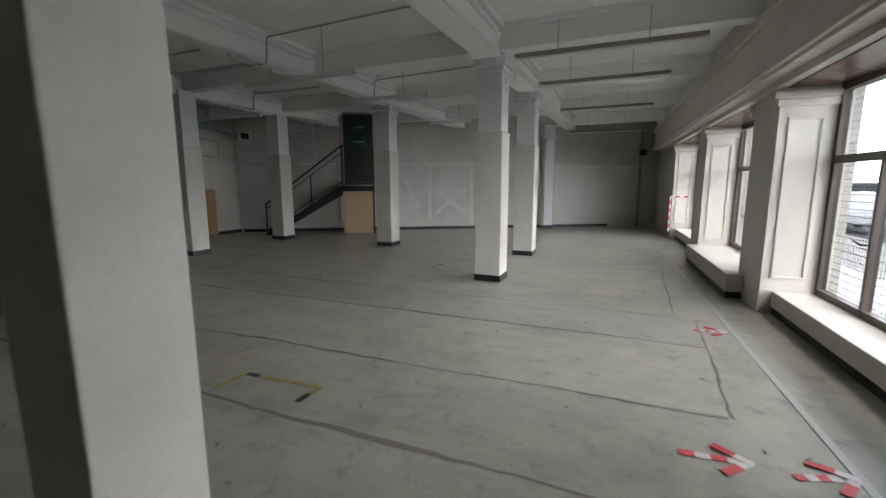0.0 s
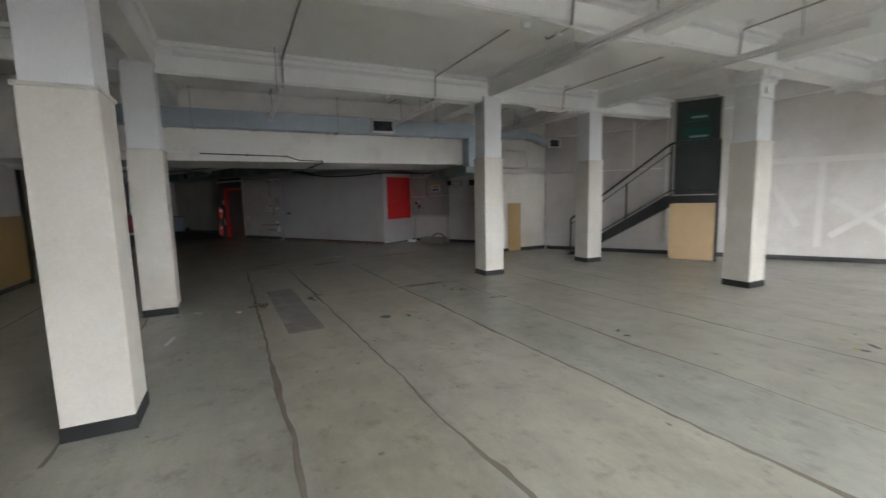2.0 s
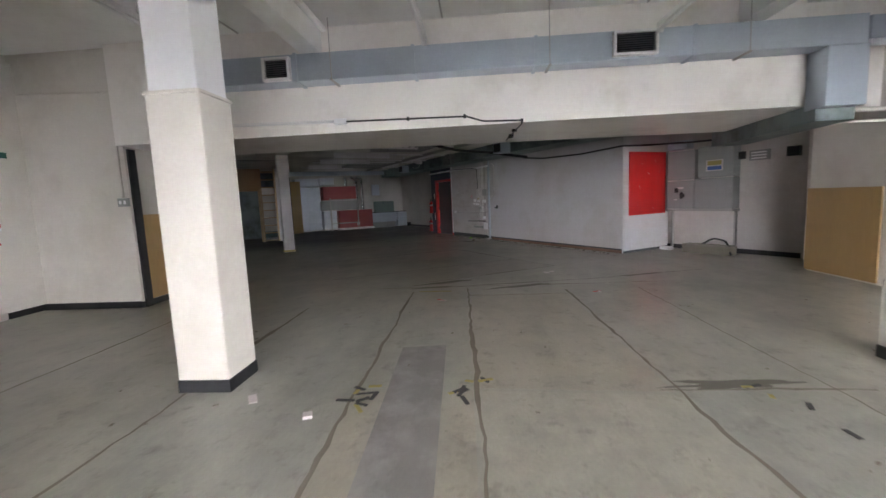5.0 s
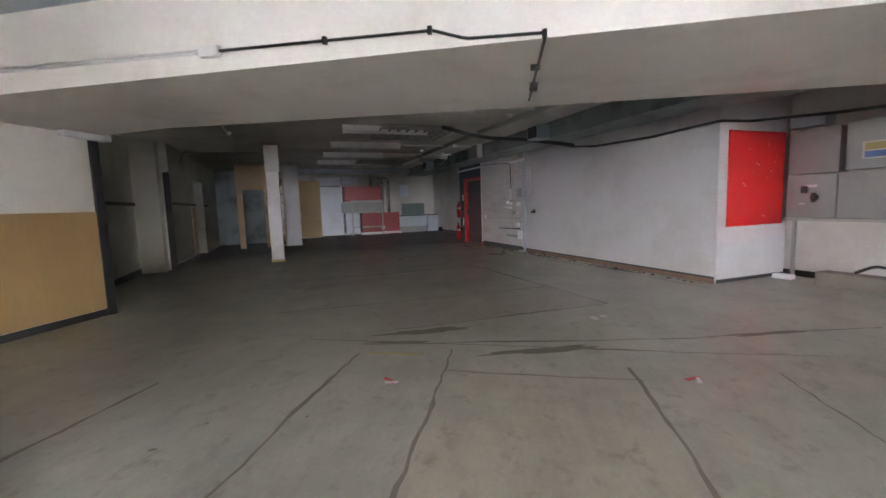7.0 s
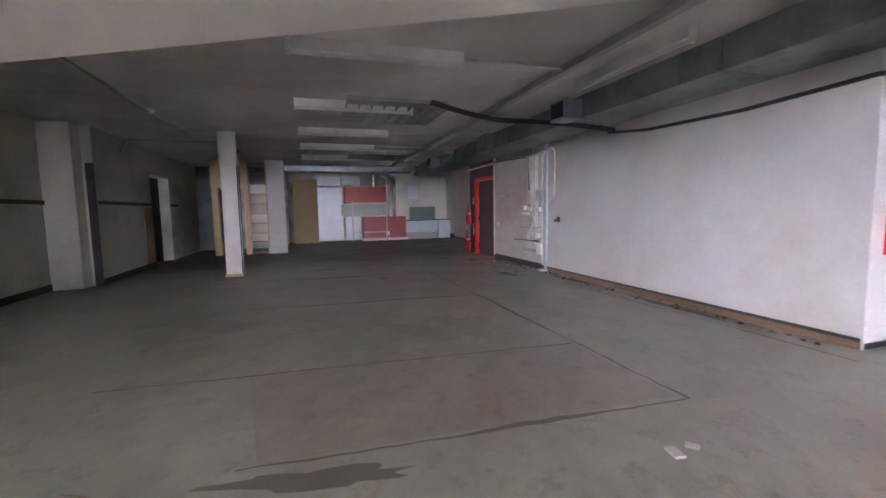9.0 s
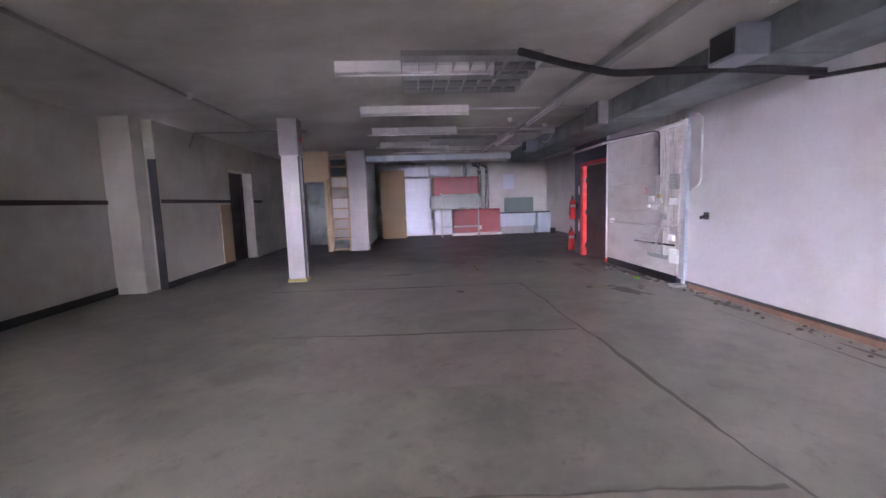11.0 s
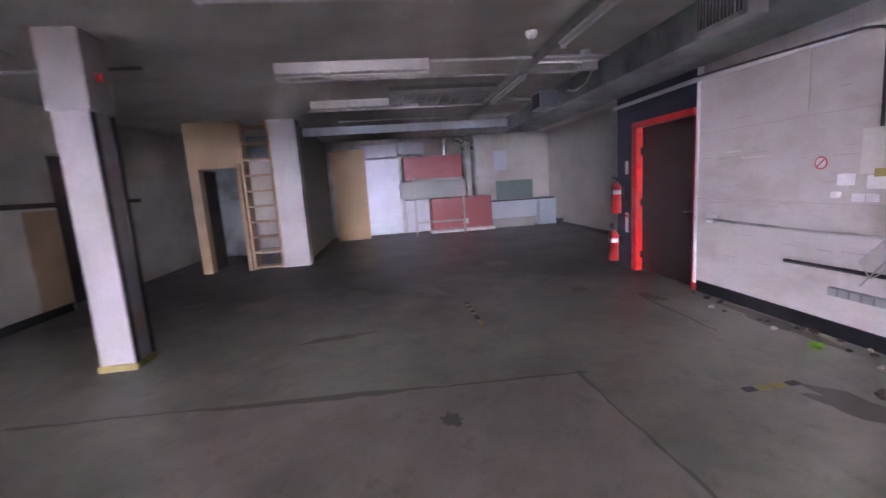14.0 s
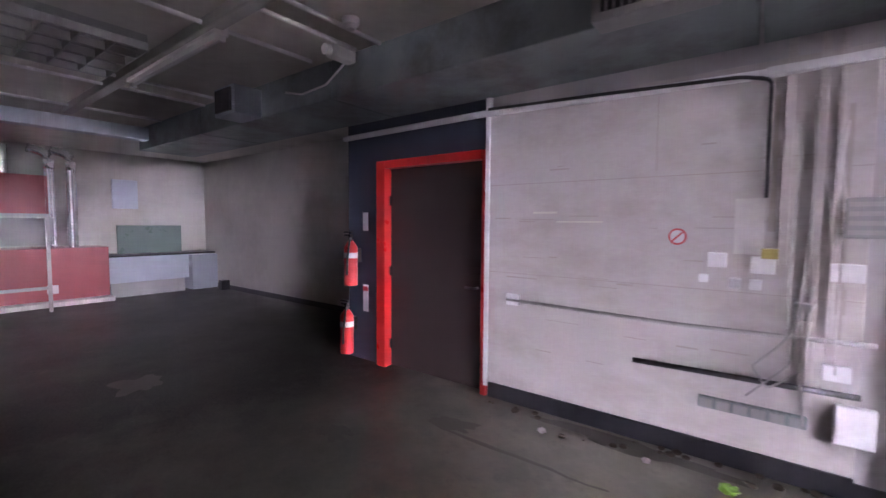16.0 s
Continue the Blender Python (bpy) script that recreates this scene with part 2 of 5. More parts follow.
# ---- mesh building ----
SPLIT = {"rod", "socket", "junction_box", "flange", "bracket", "clip", "switch", "plate", "paper", "print", "post", "louvre", "corner_guard", "wall_rail", "conduit", "pipe", "upright", "frame", "stringer", "handrail", "edge_guard", "rocker", "section", "red_panel", "silver_casing", "flue_pipe", "body", "channel", "scratch_strip", "cable", "lead", "wall_pipe", "tag", "scrap", "blade", "black_box", "grille_frame", "drop"}
class Mesh:
    """Collects shapes into one mesh."""

    def __init__(self):
        self.bm = bmesh.new()

    def box(self, x0, x1, y0, y1, z0, z1, bevel=0.0, m=None):
        r = bmesh.ops.create_cube(self.bm, size=1)
        vs = r["verts"]
        t = Matrix.Translation(((x0 + x1) / 2, (y0 + y1) / 2, (z0 + z1) / 2)) @ Matrix.Diagonal((abs(x1 - x0), abs(y1 - y0), abs(z1 - z0), 1))
        bmesh.ops.transform(self.bm, matrix=(m @ t) if m else t, verts=vs)
        if bevel:
            es = {e for v in vs for e in v.link_edges}
            bmesh.ops.bevel(self.bm, geom=list(es), offset=bevel, segments=2, affect='EDGES', profile=0.6)
        return self

    def prism(self, pts, z0, z1):
        n = len(pts)
        lo = [self.bm.verts.new((x, y, z0)) for x, y in pts]
        hi = [self.bm.verts.new((x, y, z1)) for x, y in pts]
        fs = [self.bm.faces.new(lo), self.bm.faces.new(hi)]
        for i in range(n):
            fs.append(self.bm.faces.new((lo[i], lo[(i + 1) % n], hi[(i + 1) % n], hi[i])))
        bmesh.ops.recalc_face_normals(self.bm, faces=fs)
        return self

    def tube(self, a, b, r, seg=10, r2=None):
        a, b = Vector(a), Vector(b)
        d = b - a
        m = Matrix.Translation((a + b) / 2) @ d.to_track_quat('Z', 'Y').to_matrix().to_4x4()
        bmesh.ops.create_cone(self.bm, cap_ends=True, segments=seg, radius1=r, radius2=r if r2 is None else r2, depth=d.length, matrix=m)
        return self

    def ball(self, c, r, sz=1.0):
        bmesh.ops.create_uvsphere(self.bm, u_segments=12, v_segments=8, radius=r, matrix=Matrix.Translation(c) @ Matrix.Diagonal((1, 1, sz, 1)))
        return self

    def path(self, pts, r, seg=8):
        """A round cable or pipe through the points, with rounded corners."""
        P = [Vector(p) for p in pts]
        out = [P[0]]
        for i in range(1, len(P) - 1):
            a, b = P[i - 1] - P[i], P[i + 1] - P[i]
            k = min(r * 3.5, a.length * 0.4, b.length * 0.4)
            p, q = P[i] + a.normalized() * k, P[i] + b.normalized() * k
            for s in (0, 0.33, 0.67, 1):
                out.append(p.lerp(P[i], s).lerp(P[i].lerp(q, s), s))
        out.append(P[-1])
        rings = []
        up = Vector((0.13, 0.21, 0.97))
        for i, p in enumerate(out):
            d = (out[min(i + 1, len(out) - 1)] - out[max(i - 1, 0)]).normalized()
            s = d.cross(up)
            s = s.normalized() if s.length > 0.05 else Vector((1, 0, 0))
            w = s.cross(d)
            rings.append([self.bm.verts.new(p + r * (math.cos(2 * math.pi * j / seg) * s + math.sin(2 * math.pi * j / seg) * w)) for j in range(seg)])
        for a, b in zip(rings, rings[1:]):
            for j in range(seg):
                self.bm.faces.new((a[j], a[(j + 1) % seg], b[(j + 1) % seg], b[j])).smooth = True
        self.bm.faces.new(rings[0][::-1])
        self.bm.faces.new(rings[-1])
        return self

    def pieces(self):
        """The separate pieces of the mesh, as meshes of their own."""
        todo, out = set(self.bm.verts), []
        while todo:
            stack, got = [todo.pop()], []
            while stack:
                v = stack.pop()
                got.append(v)
                for e in v.link_edges:
                    w = e.other_vert(v)
                    if w in todo:
                        todo.discard(w)
                        stack.append(w)
            p, key = Mesh(), {}
            for v in got:
                key[v] = p.bm.verts.new(v.co)
            for f in {f for v in got for f in v.link_faces}:
                p.bm.faces.new([key[v] for v in f.verts]).smooth = f.smooth
            out.append(p)
        return out

    def ob(self, name, material, parent=None, m=None, **tags):
        if name in SPLIT:
            ps = self.pieces()
            if len(ps) > 1:
                self.bm.free()
                return [p.one(name, material, parent, m, **tags) for p in ps][0]
        return self.one(name, material, parent, m, **tags)

    def one(self, name, material, parent=None, m=None, **tags):
        bmesh.ops.recalc_face_normals(self.bm, faces=list(self.bm.faces))
        me = bpy.data.meshes.new(name)
        self.bm.to_mesh(me)
        self.bm.free()
        me.materials.append(material)
        o = new(name, me)
        if m is not None:
            o.matrix_world = m
        if parent is not None:
            o.parent = parent
        return tagged(o, **tags)


def thing(name, m=None, **tags):
    o = new(name)
    if m is not None:
        o.matrix_world = m
    return tagged(o, **tags)


# The rear wing lies turned against the front hall: a along it, b to its left.
RM = pose(-15.47, 6.97, 0, 0, 0, 211.5)
# The window wall leans a little off the hall's axis: x inward-outward, y along it.
WM = pose(2.05, 0, 0, 0, 0, 3.1)
S = "structure"

# ---- floor, ceilings, walls ----
H1, H2, LB = 3.72, 2.95, 2.36
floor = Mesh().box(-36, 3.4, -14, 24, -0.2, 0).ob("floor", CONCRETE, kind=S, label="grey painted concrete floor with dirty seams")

c = Mesh()
c.box(-11.9, 2.4, -3.3, 21, H1, H1 + 0.25)
for x in (-9.0, -5.58, -2.32):
    c.box(x - 0.17, x + 0.17, -3.2, 20, 3.3, H1 + 0.05, 0.012)
    for s in (-1, 1):
        c.box(x + s * 0.17, x + s * 0.2, -3.2, 20, H1 - 0.16, H1 - 0.12, 0.008)
        c.box(x + s * 0.17, x + s * 0.19, -3.2, 20, 3.33, 3.36, 0.006)
        c.box(x + s * 0.17, x + s * 0.26, -3.2, 20, H1 - 0.06, H1 + 0.02, 0.03)
for y in (1.58, 7.1, 9.85, 12.75, 15.6):
    c.box(-11.6, 1.2, y - 0.13, y + 0.13, 3.38, H1 + 0.05, 0.012)
    for s in (-1, 1):
        c.box(-11.6, 1.2, y + s * 0.13, y + s * 0.2, H1 - 0.06, H1 + 0.02, 0.03)
for x in (-9.0, -5.58, -2.32):
    b = Mesh()
    for y0, y1 in ((-2.9, 1.3), (1.9, 6.8), (7.35, 9.6), (10.1, 12.5)):
        b.box(x + 0.17, x + 0.215, y0, y1, H1 - 0.165, H1 - 0.115, 0.01).box(x + 0.17, x + 0.2, y0 + 0.1, y1 - 0.1, 3.305, 3.335, 0.006)
    b.ob("trim_beam", PLASTIC, kind=S, label="bright white moulding strips along the beam")
c.ob("ceiling", CEIL, kind=S, label="white plaster ceiling with moulded downstand beams")
Mesh().box(-36, -11.9, -18, 14, H2, H2 + 0.25).ob("ceiling_rear", CONCEIL, kind=S, label="stained bare concrete ceiling")

# lintel over the opening to the rear wing
Mesh().prism([(-11.38, -1.35), (-11.38, 7.75), (-11.76, 7.75), (-11.76, 9.2), (-13.6, 9.2), (-13.35, 4.0), (-13.05, -0.1), (-13.2, -1.35)], LB, H1).ob("wall_lintel", LINTEL, kind=S, label="deep cream painted lintel beam over the wide opening")
Mesh().prism([(-11.5, -3.2), (-11.5, -1.35), (-13.2, -1.35), (-13.2, -1.6), (-14.2, -3.2)], 0, H1).ob("wall_west", CREAM, kind=S, label="cream painted wall beside the opening")
Mesh().prism([(-11.55, 9.0), (-11.55, 11.2), (-13.6, 11.2), (-13.97, 9.77), (-12.85, 9.0)], 0, H1).ob("wall_west_end", CREAM, kind=S, label="cream painted wall end")
# far skew wall and the wall behind the camera
Mesh().box(-23, -5.25, -1.3, -0.9, 0, H1).ob("wall_far", OLDWALL, m=RM, kind=S, label="patchy white far wall with ghost marks")
w = Mesh().box(-11.7, -10.85, -3.4, -2.95, 0, H1).box(-9.9, 3, -3.4, -2.95, 0, H1).box(-10.85, -9.9, -3.4, -2.95, 2.1, H1)
w.ob("wall_south", CREAM, kind=S, label="cream painted wall with a dark doorway")
# Solid block behind the doorway, painted dark in place of its unlit depth.
Mesh().box(-10.95, -9.8, -5.2, -3.45, 0, 2.4).ob("wall_dark_doorway", MAROON, kind=S)

# rear wing walls
Mesh().box(0, 7.9, -1.7, 0, 0, H2).ob("wall_coldroom", PANELW, m=RM, kind=S, label="white insulated cold room wall, scuffed")
n = Mesh().box(9.22, 9.75, -1.5, 0, 0, H2).box(7.9, 9.22, -1.5, 0, 2.14, H2).box(7.9, 9.22, -1.7, -1.0, 0, 2.14)
n.ob("wall_navy", NAVY, m=RM, kind=S, label="navy painted wall around the red door")
Mesh().box(9.75, 17.2, -1.9, -1.5, 0, H2).ob("wall_right_rear", ENDW, m=RM, kind=S)
Mesh().box(16.8, 17.2, -1.9, 9.5, 0, H2).ob("wall_end", ENDW, m=RM, kind=S, label="off-white end wall behind stored metalwork")
Mesh().box(-6.5, 0.1, -2.0, -1.6, 0, H1).ob("wall_meters", OLDWALL, m=RM, kind=S, label="dirty white wall behind the switch cabinets")
l = Mesh().box(1.2, 6.72, 9.1, 9.4, 0, H2).box(6.72, 7.05, 8.62, 9.4, 0, H2).box(7.05, 9.95, 8.45, 9.4, 0, H2).box(9.95, 11.4, 8.45, 9.4, 2.3, H2).box(11.4, 17.2, 8.45, 9.4, 0, H2).box(9.8, 11.5, 9.4, 9.6, 0, H2)
l.ob("wall_left_rear", DIRTYW, m=RM, kind=S, label="off-white wall with dark rail")
pt = Mesh().box(12.1, 12.25, 6.5, 7.52, 2.14, H2)
pt.ob("wall_partition", PALEPLY, m=RM, kind=S, label="ochre timber partition with a doorway")
Mesh().box(12.1, 12.5, 5.42, 5.93, 0, H2, 0.01).ob("wall_pier", PANELW, m=RM, kind=S, label="white painted pier")
Mesh().box(12.5, 16.8, 5.55, 5.75, 0, H2).ob("wall_inner", GREYM, m=RM, kind=S)
# Dark duct paint on this wall stands in for the corridor's shade.
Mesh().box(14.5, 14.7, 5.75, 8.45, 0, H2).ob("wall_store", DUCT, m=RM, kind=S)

# skirtings
sk = Mesh().box(-17.5, -5.3, -0.9, -0.885, 0, 0.1).box(0.0, 7.85, 0, 0.014, 0.0, 0.1).box(-0.014, 0.0, -1.6, 0, 0, 0.05).box(9.75, 16.8, -1.5, -1.485, 0, 0.1).box(1.2, 6.72, 9.085, 9.1, 0, 0.12).box(7.05, 9.9, 8.435, 8.45, 0, 0.12).box(-2.7, 0, -1.6, -1.585, 0, 0.1)
sk.ob("baseboard_rear", BLACK, m=RM, kind=S)
Mesh().box(-11.5, -11.486, -2.95, -1.35, 0, 0.1).box(-13.2, -11.5, -1.35, -1.336, 0, 0.09).box(-11.55, -11.536, 9.0, 10.8, 0, 0.1).box(-11.5, -11, -2.95, -2.936, 0, 0.1).ob("baseboard", BLACK, kind=S)

# ---- window wall ----
W = [(3.1, 6.8), (7.65, 10.35), (11.1, 14.15)]
ww = Mesh()
edges = [-3.4] + [e for p in W for e in p] + [18.8]
for i in range(0, len(edges), 2):
    ww.box(-0.55, 0.18, edges[i], edges[i + 1], 0, 2.55)
ww.box(-0.6, 0.3, -3.4, 18.8, 2.55, H1)
ww.box(-0.75, -0.55, -3.4, 18.8, 2.62, 3.3, 0.02)
ww.box(-0.82, -0.55, -3.4, 18.8, 3.24, 3.34, 0.02).box(-0.8, -0.55, -3.4, 18.8, 2.66, 2.72, 0.015)
ww.box(-0.72, -0.55, -3.4, 18.8, 3.3, H1, 0.05)
ww.ob("wall_window", WINW, m=WM, kind=S, label="white painted window wall with deep moulded beam")
for i, (a, b) in enumerate(W):
    top, front = (0.33, -0.75) if i == 1 else (0.27, -0.43)
    Mesh().box(front, 0.2, a - (0.25 if i == 1 else 0), b + (0.0 if i == 1 else 0), 0.09, top, 0.012).ob("window_sill", WINW, m=WM, kind=S, label="broad white painted window sill")
    Mesh().box(front + 0.02, 0.1, a - (0.23 if i == 1 else 0), b - 0.02, 0, 0.09).ob("baseboard_window", BLACK, m=WM, kind=S)
    Mesh().box(-0.5, 0.15, a, b, 2.535, 2.549).ob("window_soffit", SOFFIT, m=WM, kind=S, label="varnished brown boarded soffit")
    # pier mouldings on the reveals and faces
    fr = Mesh()
    for y, s in ((a, 1), (b, -1)):
        for x0, x1, z0, z1 in ((-0.46, -0.43, 0.45, 2.2), (-0.16, -0.13, 0.45, 2.2), (-0.46, -0.13, 0.42, 0.45), (-0.46, -0.13, 2.2, 2.23)):
            fr.box(x0, x1, y, y + s * 0.018, z0, z1, 0.005)
        fr.box(-0.62, -0.02, y, y + s * 0.05, 2.42, 2.5, 0.015)
        fr.box(-0.58, -0.02, y, y + s * 0.03, 2.34, 2.42, 0.012)
    fr.ob("trim_window", WINW, m=WM, kind=S)
    f = Mesh()
    f.box(-0.03, 0.05, a, a + 0.06, top, 2.53).box(-0.03, 0.05, b - 0.06, b, top, 2.53)
    f.box(-0.03, 0.05, a + 0.06, b - 0.06, top, top + 0.07).box(-0.03, 0.05, a + 0.06, b - 0.06, 2.47, 2.53).box(-0.03, 0.05, a + 0.06, b - 0.06, 1.72, 1.8)
    n = max(2, round((b - a) / 0.9))
    for k in range(1, n):
        y = a + (b - a) * k / n
        f.box(-0.035, 0.045, y - 0.025, y + 0.025, top + 0.07, 1.72)
        if k % 2 == 0:
            f.box(-0.03, 0.045, y - 0.025, y + 0.025, 1.8, 2.47)
        f.path([(-0.04, y + 0.02, 0.95), (-0.09, y + 0.03, 0.95), (-0.1, y + 0.12, 0.98)], 0.01)
    f.ob("window_%d" % (i + 1), BRONZE, m=WM, kind=S, label="brown painted metal casement window with mesh guard")
    p = Mesh().box(0.008, 0.014, a + 0.05, b - 0.05, top + 0.05, 2.48).ob("window_pane", PANE, m=WM, kind=S)
    p.visible_shadow = False
    g = Mesh()
    k = a
    while k < b:
        g.box(0.09, 0.093, k, k + 0.006, top, 2.53)
        k += 0.05
    z = top
    while z < 2.53:
        g.box(0.093, 0.096, a, b, z, z + 0.006)
        z += 0.075
    g.ob("window_mesh", IRON, m=WM, kind=S, label="thin steel mesh guard outside the window")

# ---- street outside ----
Mesh().box(-400, 400, -400, 400, -0.36, -0.3).ob("ground", ASPHALT, kind=S)
Mesh().box(3.4, 6.2, -60, 80, -0.3, -0.15, 0.02).box(8.9, 17, -60, 80, -0.3, -0.15, 0.02).ob("pavement", STONE, kind=S)
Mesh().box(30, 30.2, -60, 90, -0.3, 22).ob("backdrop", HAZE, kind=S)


# ---- columns ----
def column(x, y, cap=False):
    o = thing("column", pose(x, y, 0), label="square cream painted column with white upper shaft", category="column", group="hall columns")
    Mesh().box(-0.205, 0.205, -0.205, 0.205, 0.1, 2.26, 0.012).ob("casing", CREAM, o)
    Mesh().box(-0.212, 0.212, -0.212, 0.212, 0, 0.1, 0.006).ob("plinth", BLACK, o)
    Mesh().box(-0.217, 0.217, -0.217, 0.217, 2.25, 2.275, 0.006).ob("lip", CREAM, o)
    s = Mesh().box(-0.185, 0.185, -0.185, 0.185, 2.275, 3.4, 0.01)
    if cap:
        s.box(-0.2, 0.2, -0.2, 0.2, 2.9, 2.94, 0.01).box(-0.215, 0.215, -0.215, 0.215, 3.12, 3.2, 0.02).box(-0.25, 0.25, -0.25, 0.25, 3.2, 3.31, 0.02)
        for k in range(4):
            r = Matrix.Rotation(k * math.pi / 2, 4, 'Z')
            s.tube(r @ Vector((0.18, 0, 3.03)), r @ Vector((0.2, 0, 3.03)), 0.065, 18)
            s.tube(r @ Vector((0.19, 0, 3.03)), r @ Vector((0.207, 0, 3.03)), 0.035, 14)
            s.box(0.17, 0.27, -0.13, 0.13, 3.2, 3.34, 0.03, r)
    s.ob("shaft", WHITE, o)
    return o


for x, y, cp in ((-2.09, 1.71, True), (-5.38, 1.62, False), (-8.83, 1.5, False), (-2.3, 7.25, True), (-2.35, 9.83, True), (-5.77, 9.88, True), (-8.93, 7.02, False), (-9.08, 9.78, False)):
    column(x, y, cp)


# ---- hall: lamps, conduits, duct ----
def batten(x0, x1, y, z, top, material=TUBE, m=None, group="hall lamp battens", label="unlit fluorescent batten hung on two thin rods"):
    mm = (m or Matrix()) @ pose((x0 + x1) / 2, y, z)
    o = thing("lamp_batten", mm, label=label, category="ceiling lamp", group=group)
    h = abs(x1 - x0) / 2
    if top > z:
        Mesh().box(-h, h, -0.03, 0.03, -0.02, 0.03, 0.006).ob("tray", material, o)
    else:
        Mesh().box(-h, h, -0.05, 0.05, -0.02, 0.1, 0.008).ob("tray", material, o)
    Mesh().tube((-h + 0.03, 0, -0.04), (h - 0.03, 0, -0.04), 0.014, 10).ob("tube", PLASTIC, o)
    Mesh().box(-h, -h + 0.035, -0.026, 0.026, -0.062, -0.021, 0.004).box(h - 0.035, h, -0.026, 0.026, -0.062, -0.021, 0.004).ob("socket", PLASTIC, o)
    if top - z > 0.08:
        r = Mesh()
        for k in (-0.5, 0.45):
            r.tube((h * k, 0, 0.03), (h * k, 0, top - z), 0.006, 6)
        r.ob("rod", CONDUIT, o)
    return o


batten(-7.9, -10.05, 3.2, 3.0, H1)
batten(-8.3, -10.3, 5.58, 3.05, H1)
batten(-8.2, -10.6, 8.4, 3.1, H1)
batten(-8.5, -10.1, 0.5, 3.25, H1)
batten(-3.87, -5.95, 5.97, 3.06, H1)
batten(-3.99, -6.1, 8.56, 3.24, H1)
batten(-4.5, -5.75, 12.3, 3.25, H1)
batten(-1.9, 0.42, 6.92, 3.25, H1, GUTTED)
batten(-1.95, 0.17, 8.95, 3.3, H1, GUTTED)
batten(-2.1, 0.06, 12.4, 3.37, H1, GUTTED)
batten(-2.2, 0.0, 15.1, 3.1, H1, GUTTED)


def ceiling_conduit(y, x0, x1, beams):
    """A conduit along x at the ceiling that steps down round each beam."""
    pts = [(x0, y, H1 - 0.02)]
    for b in beams:
        for x, z in ((b - 0.24, H1 - 0.08), (b - 0.21, 3.28), (b + 0.21, 3.28), (b + 0.24, H1 - 0.08)):
            pts.append((x, y, z))
    pts.append((x1, y, H1 - 0.02))
    o = Mesh().path(pts, 0.013).ob("conduit", CONDUIT, label="grey steel conduit run across the ceiling beams", category="conduit", group="ceiling conduits")
    j = Mesh()
    for b in beams:
        j.box(b + 0.3, b + 0.38, y - 0.04, y + 0.04, H1 - 0.06, H1).box(b - 0.03, b + 0.03, y - 0.03, y + 0.03, 3.25, 3.3)
    j.ob("junction_box", PLASTIC, o)


ceiling_conduit(3.32, -11.3, -3.0, (-9.0, -5.58))
ceiling_conduit(5.85, -11.3, -2.6, (-9.0, -5.58))
ceiling_conduit(8.75, -11.3, -2.6, (-9.0, -5.58))
ceiling_conduit(0.62, -11.3, -3.0, (-9.0, -5.58))
Mesh().path([(-5.3, 5.4, 3.26), (-5.3, 6.3, 3.2), (-5.35, 7.5, 3.28), (-5.35, 9.6, 3.28)], 0.014).ob("conduit", PLASTIC, label="white conduit along the beam edge", category="conduit", group="ceiling conduits")
Mesh().path([(-8.75, 2.0, 3.28), (-8.75, 6.7, 3.28)], 0.012).ob("conduit", PLASTIC, label="white conduit along the beam edge", category="conduit", group="ceiling conduits")
Mesh().path([(-8.7, 7.4, 3.29), (-8.62, 8.3, 3.2), (-8.7, 9.4, 3.29)], 0.014).ob("conduit", PLASTIC, label="sagging white conduit along the beam", category="conduit", group="ceiling conduits")
Mesh().path([(-2.05, 7.5, 3.0), (-2.02, 7.5, 3.28), (-2.02, 9.6, 3.29)], 0.012).ob("conduit", PLASTIC, label="white conduit beside the column head", category="conduit", group="ceiling conduits")


def detector(x, y, z, m=None):
    o = Mesh().tube((0, 0, -0.045), (0, 0, 0), 0.055, 18, 0.06).tube((0, 0, -0.07), (0, 0, -0.045), 0.03, 14, 0.05)
    return o.ob("smoke_detector", PLASTIC, m=(m or Matrix()) @ pose(x, y, z), label="round white smoke detector on the ceiling", category="smoke detector", group="smoke detectors")


detector(-5.5, 5.35, 3.3)
detector(-8.95, 5.0, 3.3)
detector(-8.95, 8.2, 3.3)

# galvanised duct along the lintel
d = thing("air_duct", pose(-11.22, 0, 3.14), label="galvanised steel air duct on the lintel with a grille", category="air duct")
for a, b in ((0.0, 1.45), (1.46, 2.95), (2.96, 4.45), (4.46, 6.3), (6.31, 8.22)):
    Mesh().box(-0.15, 0.15, a, b, -0.165, 0.165, 0.008).ob("section", STEEL, d)
f = Mesh()
for y in (1.455, 2.955, 4.455, 6.305):
    f.box(-0.16, 0.165, y - 0.02, y + 0.02, -0.18, 0.175)
f.ob("flange", STEEL, d)
Mesh().box(-0.16, 0.17, 7.78, 8.23, -0.85, -0.17, 0.01).box(-0.16, 0.16, 8.24, 9.6, -0.12, 0.14, 0.01).ob("drop", STEEL, d)
b = Mesh()
for y in (1.9, 4.6, 6.9):
    b.box(-0.15, 0.19, y, y + 0.03, -0.185, -0.17).tube((0.17, y + 0.015, -0.18), (0.17, y + 0.015, 0.56), 0.006, 6)
b.ob("bracket", CONDUIT, d)


